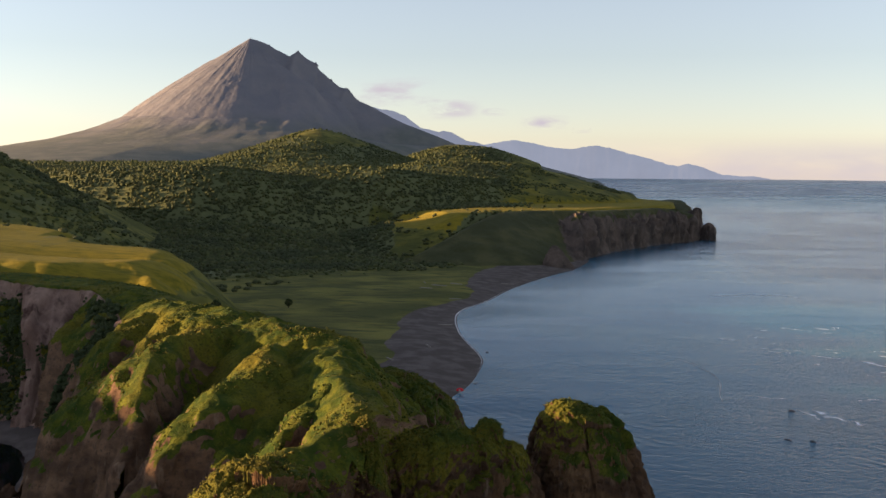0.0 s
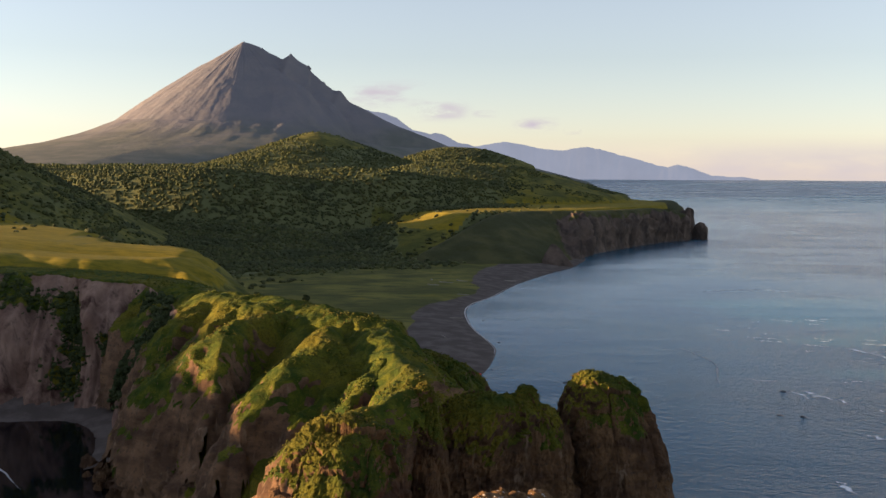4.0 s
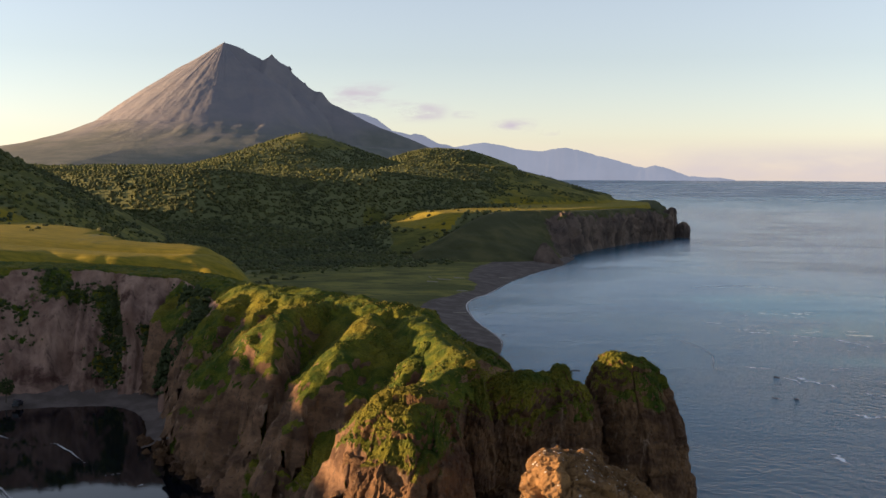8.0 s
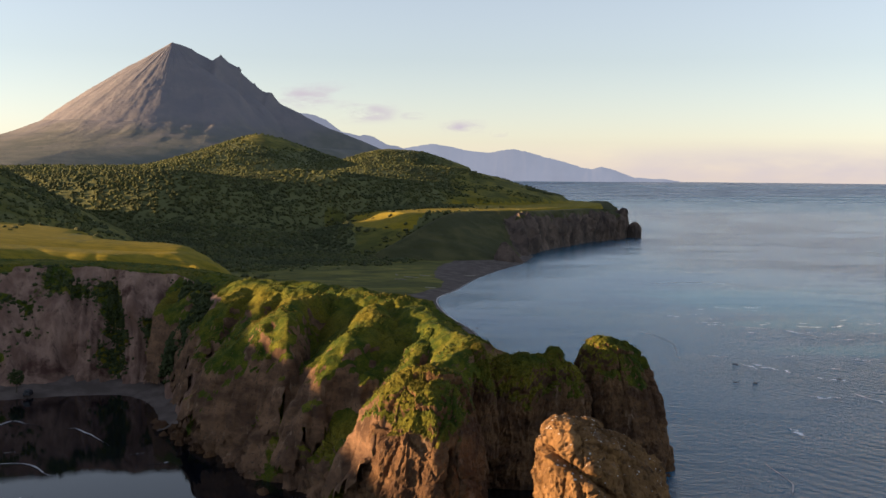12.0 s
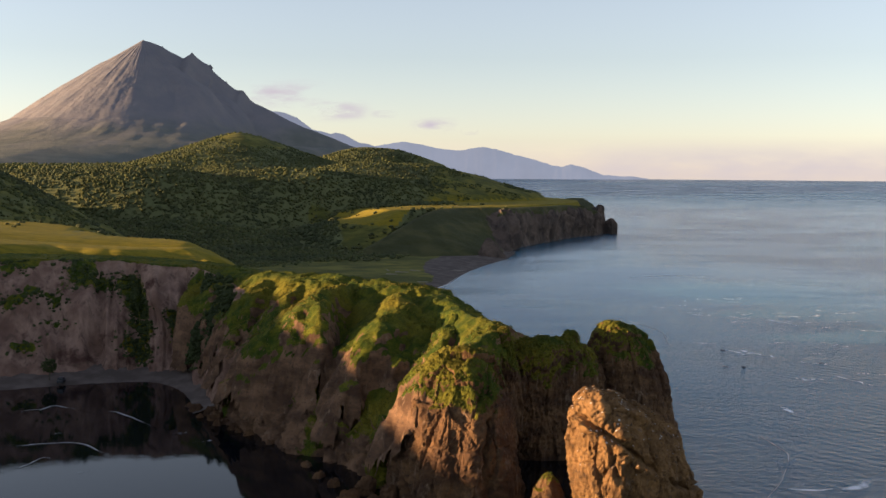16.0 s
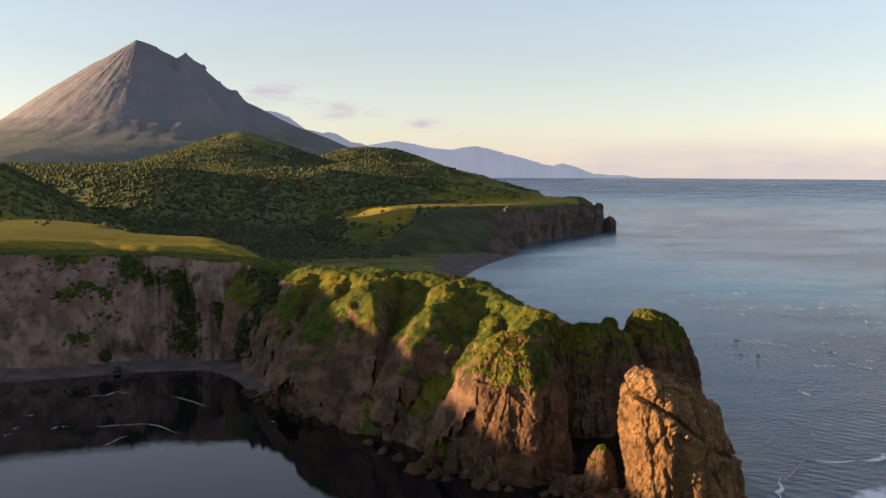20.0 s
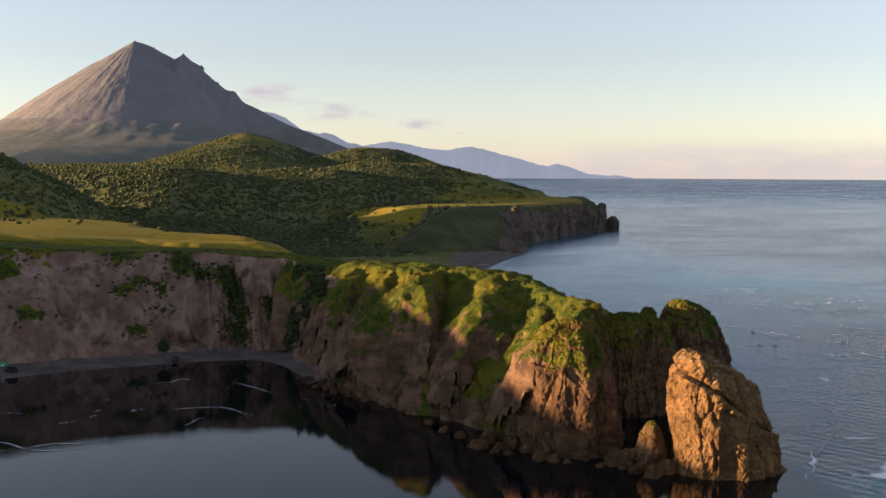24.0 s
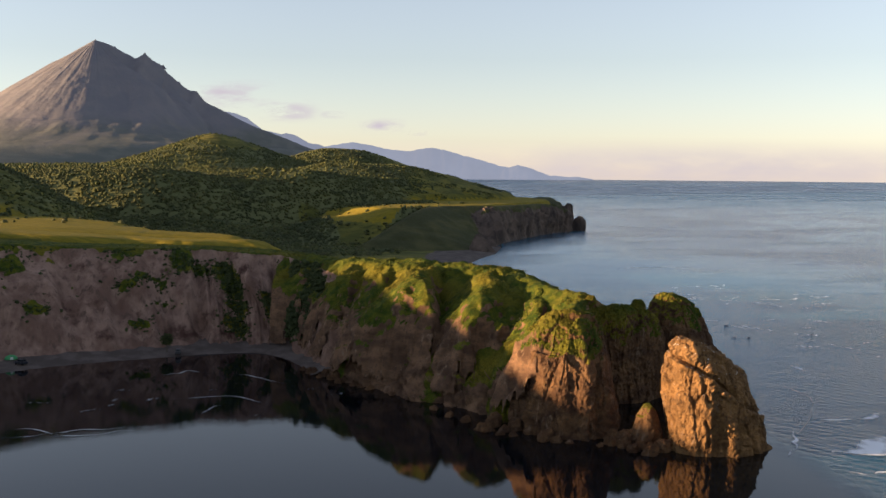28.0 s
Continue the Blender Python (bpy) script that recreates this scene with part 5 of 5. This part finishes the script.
foam([tuple(p) for p in bank[12:50]], 0.4, 700, "thin line of wash along the beach", "shore_wash")


# ---- low clouds far out ----
def cloud(name, x0, x1, z0, z1, y, material, label, power=1.0):
    n, m = 40, 16
    u, v = np.meshgrid(np.linspace(0, 1, n), np.linspace(0, 1, m), indexing="ij")
    g = np.stack([x0 + (x1 - x0) * u, y - 60 * np.sin(u * math.pi) * np.sin(v * math.pi), z0 + (z1 - z0) * v], -1)
    cover = (np.sin(u * math.pi) * np.sin(v * math.pi)) ** power
    me = raw_mesh(name, g.reshape(-1, 3), grid_faces(n, m), True, {"cover": cover})
    return thing(name, me, material, label, "cloud", "structure")


# cloud and haze sheets glow evenly: their brightness is painted, not lit
MAUVE = make_cloud("mauve_cloud", (0.188, 0.178, 0.192), 0.010, 0.40, 0.70)
BANK = make_cloud("haze_bank", (0.196, 0.187, 0.192), 0.004, 0.0, 0.75)
for x0, x1, z0, z1 in ((-1118, -639, 336, 500), (-801, -444, 289, 416), (-735, -484, 306, 369), (-314, -52, 238, 327), (-65, 35, 236, 284), (-484, -326, 312, 355)):
    cloud("backdrop_cloud", x0, x1, z0, z1, 4790, MAUVE, "small mauve evening cloud low over the range", 1.5)
cloud("backdrop_haze", -700, 3500, -60, 250, 4830, BANK, "faint mauve haze bank above the sea horizon", 1.5)


# ---- small things on the shores ----
PAINT = {"dark": make_plain("dark_blue_paint", (0.018, 0.022, 0.035), 0.35, 0.5), "black": make_plain("black_rubber", (0.012, 0.012, 0.012), 0.8),
         "glass": make_plain("car_glass", (0.02, 0.025, 0.03), 0.08, 0.6), "white": make_plain("white_paint", (0.6, 0.6, 0.58), 0.5),
         "green": make_plain("green_tent_cloth", (0.05, 0.26, 0.10), 0.8), "red": make_plain("red_tent_cloth", (0.55, 0.02, 0.03), 0.8),
         "wood": make_plain("bleached_driftwood", (0.30, 0.26, 0.22), 0.9), "bark": make_plain("alder_bark", (0.09, 0.075, 0.06), 0.95)}


def block(sx, sy, sz, bevel=0.05, cx=0.0, cy=0.0, cz=0.0, top=1.0):
    bm = bmesh.new()
    bmesh.ops.create_cube(bm, size=1.0)
    for v in bm.verts:
        k = top if v.co.z > 0 else 1.0
        v.co = Vector((v.co.x * sx * k + cx, v.co.y * sy * k + cy, (v.co.z + 0.5) * sz + cz))
    if bevel:
        bmesh.ops.bevel(bm, geom=list(bm.edges), offset=bevel, segments=2, affect='EDGES')
    me = bpy.data.meshes.new("block")
    bm.to_mesh(me)
    bm.free()
    return me


def wheel_mesh(r, w):
    bm = bmesh.new()
    bmesh.ops.create_cone(bm, cap_ends=True, segments=20, radius1=r, radius2=r, depth=w, matrix=Matrix.Rotation(math.pi / 2, 4, 'Y'))
    bmesh.ops.bevel(bm, geom=list(bm.edges), offset=0.03, segments=2, affect='EDGES')
    me = bpy.data.meshes.new("wheel")
    bm.to_mesh(me)
    bm.free()
    return me


def car(x, y, z, turn, label):
    top = tagged(new("car"), label, "car")
    part("body", block(1.75, 4.2, 0.75, 0.12, cz=0.45), PAINT["dark"], top)
    cabin = part("cabin", block(1.6, 2.5, 0.72, 0.12, cy=-0.3, cz=1.15, top=0.86), PAINT["dark"], top)
    part("windscreen", block(1.3, 0.05, 0.5, 0.02, cy=0.92, cz=1.24), PAINT["glass"], cabin)
    part("rear_window", block(1.2, 0.05, 0.45, 0.02, cy=-1.5, cz=1.26), PAINT["glass"], cabin)
    for sx in (-1, 1):
        part("side_window", block(0.05, 2.0, 0.42, 0.02, cx=0.78 * sx, cy=-0.3, cz=1.28), PAINT["glass"], cabin)
        part("headlight", block(0.32, 0.06, 0.2, 0.03, cx=0.6 * sx, cy=2.1, cz=0.75), PAINT["white"], top, "clear headlight")
        for wy in (-1.3, 1.3):
            w = part("wheel", wheel_mesh(0.36, 0.24), PAINT["black"], top, "black rubber wheel")
            w.location = (0.78 * sx, wy, 0.36)
    part("bumper", block(1.7, 0.18, 0.22, 0.06, cy=2.1, cz=0.42), PAINT["white"], top, "pale bumper")
    top.matrix_world = pose(x, y, z, 0, 0, turn)
    return top


def tent(x, y, z, turn, size, cloth, label):
    top = tagged(new("tent"), label, "tent")
    bm = bmesh.new()
    n, m = 24, 10
    rows = []
    for i in range(m + 1):
        a = i / m * math.pi / 2
        rows.append([bm.verts.new((size * math.cos(a) * math.cos(q) * (1 + 0.06 * math.cos(4 * q)), 0.8 * size * math.cos(a) * math.sin(q), 0.75 * size * math.sin(a))) for q in np.linspace(0, 2 * math.pi, n, endpoint=False)])
    for i in range(m):
        for j in range(n):
            bm.faces.new((rows[i][j], rows[i][(j + 1) % n], rows[i + 1][(j + 1) % n], rows[i + 1][j]))
    bmesh.ops.remove_doubles(bm, verts=list(bm.verts), dist=0.001)
    me = bpy.data.meshes.new("canopy")
    bm.to_mesh(me)
    bm.free()
    part("canopy", me, PAINT[cloth], top)
    part("door_flap", block(0.5 * size, 0.04, 0.45 * size, 0.02, cy=-0.78 * size, cz=0.02, top=0.7), PAINT["white"], top, "pale door flap")
    top.matrix_world = pose(x, y, z, 0, 0, turn)


car(-138, 330, 0.9, 70, "dark blue off-road car parked on the bay beach beside a tent")
tent(-143, 334.5, 1.9, 30, 2.0, "green", "green dome tent pitched on the beach below the bluff")
car(-92, 353, 0.55, 10, "dark off-road car parked under the lone alder tree")
tent(32.5, 434, 0.8, 0, 1.1, "red", "small red dome tent near the water's edge")


def log(x, y, z, turn, length):
    bm = bmesh.new()
    bmesh.ops.create_cone(bm, cap_ends=True, segments=8, radius1=0.28, radius2=0.16, depth=length, matrix=Matrix.Rotation(math.pi / 2, 4, 'X'))
    for v in bm.verts:
        v.co.x += 0.15 * math.sin(v.co.y * 0.7)
    me = bpy.data.meshes.new("driftwood_log")
    bm.to_mesh(me)
    bm.free()
    ob = thing("driftwood_log", me, PAINT["wood"], "bleached driftwood log lying on the shingle", "log", "", "driftwood on the beach")
    ob.matrix_world = pose(x, y, z, 0, 0, turn)


for lx, ly, lz, lt, ll in ((-14, 690, 2.6, 70, 9), (-19, 676, 2.6, 80, 7), (-6, 700, 2.2, 60, 8), (2, 640, 1.9, 95, 6), (9, 560, 1.6, 100, 6), (-24, 702, 2.7, 20, 7), (4, 470, 1.9, 40, 5), (20, 720, 1.2, 75, 9), (12, 500, 1.6, 30, 5)):
    log(lx, ly, float(land_height(np.array([float(lx)]), np.array([float(ly)]))[0][0]) + 0.2, lt, ll)


def tree(x, y, z, height, seed, label):
    """A tree with a tapered trunk, limbs and a crown of leaf clumps."""
    r = np.random.default_rng(seed)
    top = tagged(new("alder_tree"), label, "tree")
    def limb(a, b, ra, rb, name):
        a, b = Vector(a), Vector(b)
        bm = bmesh.new()
        m = Matrix.Translation((a + b) / 2) @ (b - a).to_track_quat('Z', 'Y').to_matrix().to_4x4()
        bmesh.ops.create_cone(bm, cap_ends=True, segments=8, radius1=ra, radius2=rb, depth=(b - a).length, matrix=m)
        me = bpy.data.meshes.new(name)
        bm.to_mesh(me)
        bm.free()
        part(name, me, PAINT["bark"], top)
    limb((0, 0, -0.3), (0.1, 0, height * 0.5), 0.04 * height, 0.022 * height, "trunk")
    for k in range(5):
        q = k * 1.3 + r.uniform(0, 0.5)
        limb((0.08, 0, height * (0.28 + 0.05 * k)), (height * 0.26 * math.cos(q), height * 0.26 * math.sin(q), height * (0.5 + 0.07 * k)), 0.014 * height, 0.006 * height, "limb")
    vs, fs, n = [], [], 0
    for k in range(240):
        d = r.normal(size=3)
        d /= np.linalg.norm(d)
        c = d * r.uniform(0.55, 1.0) * height * np.array((0.36, 0.36, 0.34)) + (0, 0, 0.64 * height)
        vs.append(ICO_V * (height * r.uniform(0.025, 0.055) * r.uniform(0.6, 1.3, (12, 1))) + c)
        fs.append(ICO_F + n)
        n += 12
    part("crown", raw_mesh("crown", np.concatenate(vs), np.concatenate(fs), False), SHRUB, top)
    top.matrix_world = pose(x, y, z)


tree(-96.5, 355, 1.0, 6.8, 3, "small dark alder tree on the beach below the bluff")
tree(-67, 585, 1.6, 5.2, 5, "lone round bush-like alder on the valley meadow")
tree(-30, 402, 26, 4.0, 8, "low alder at the edge of the headland meadow")
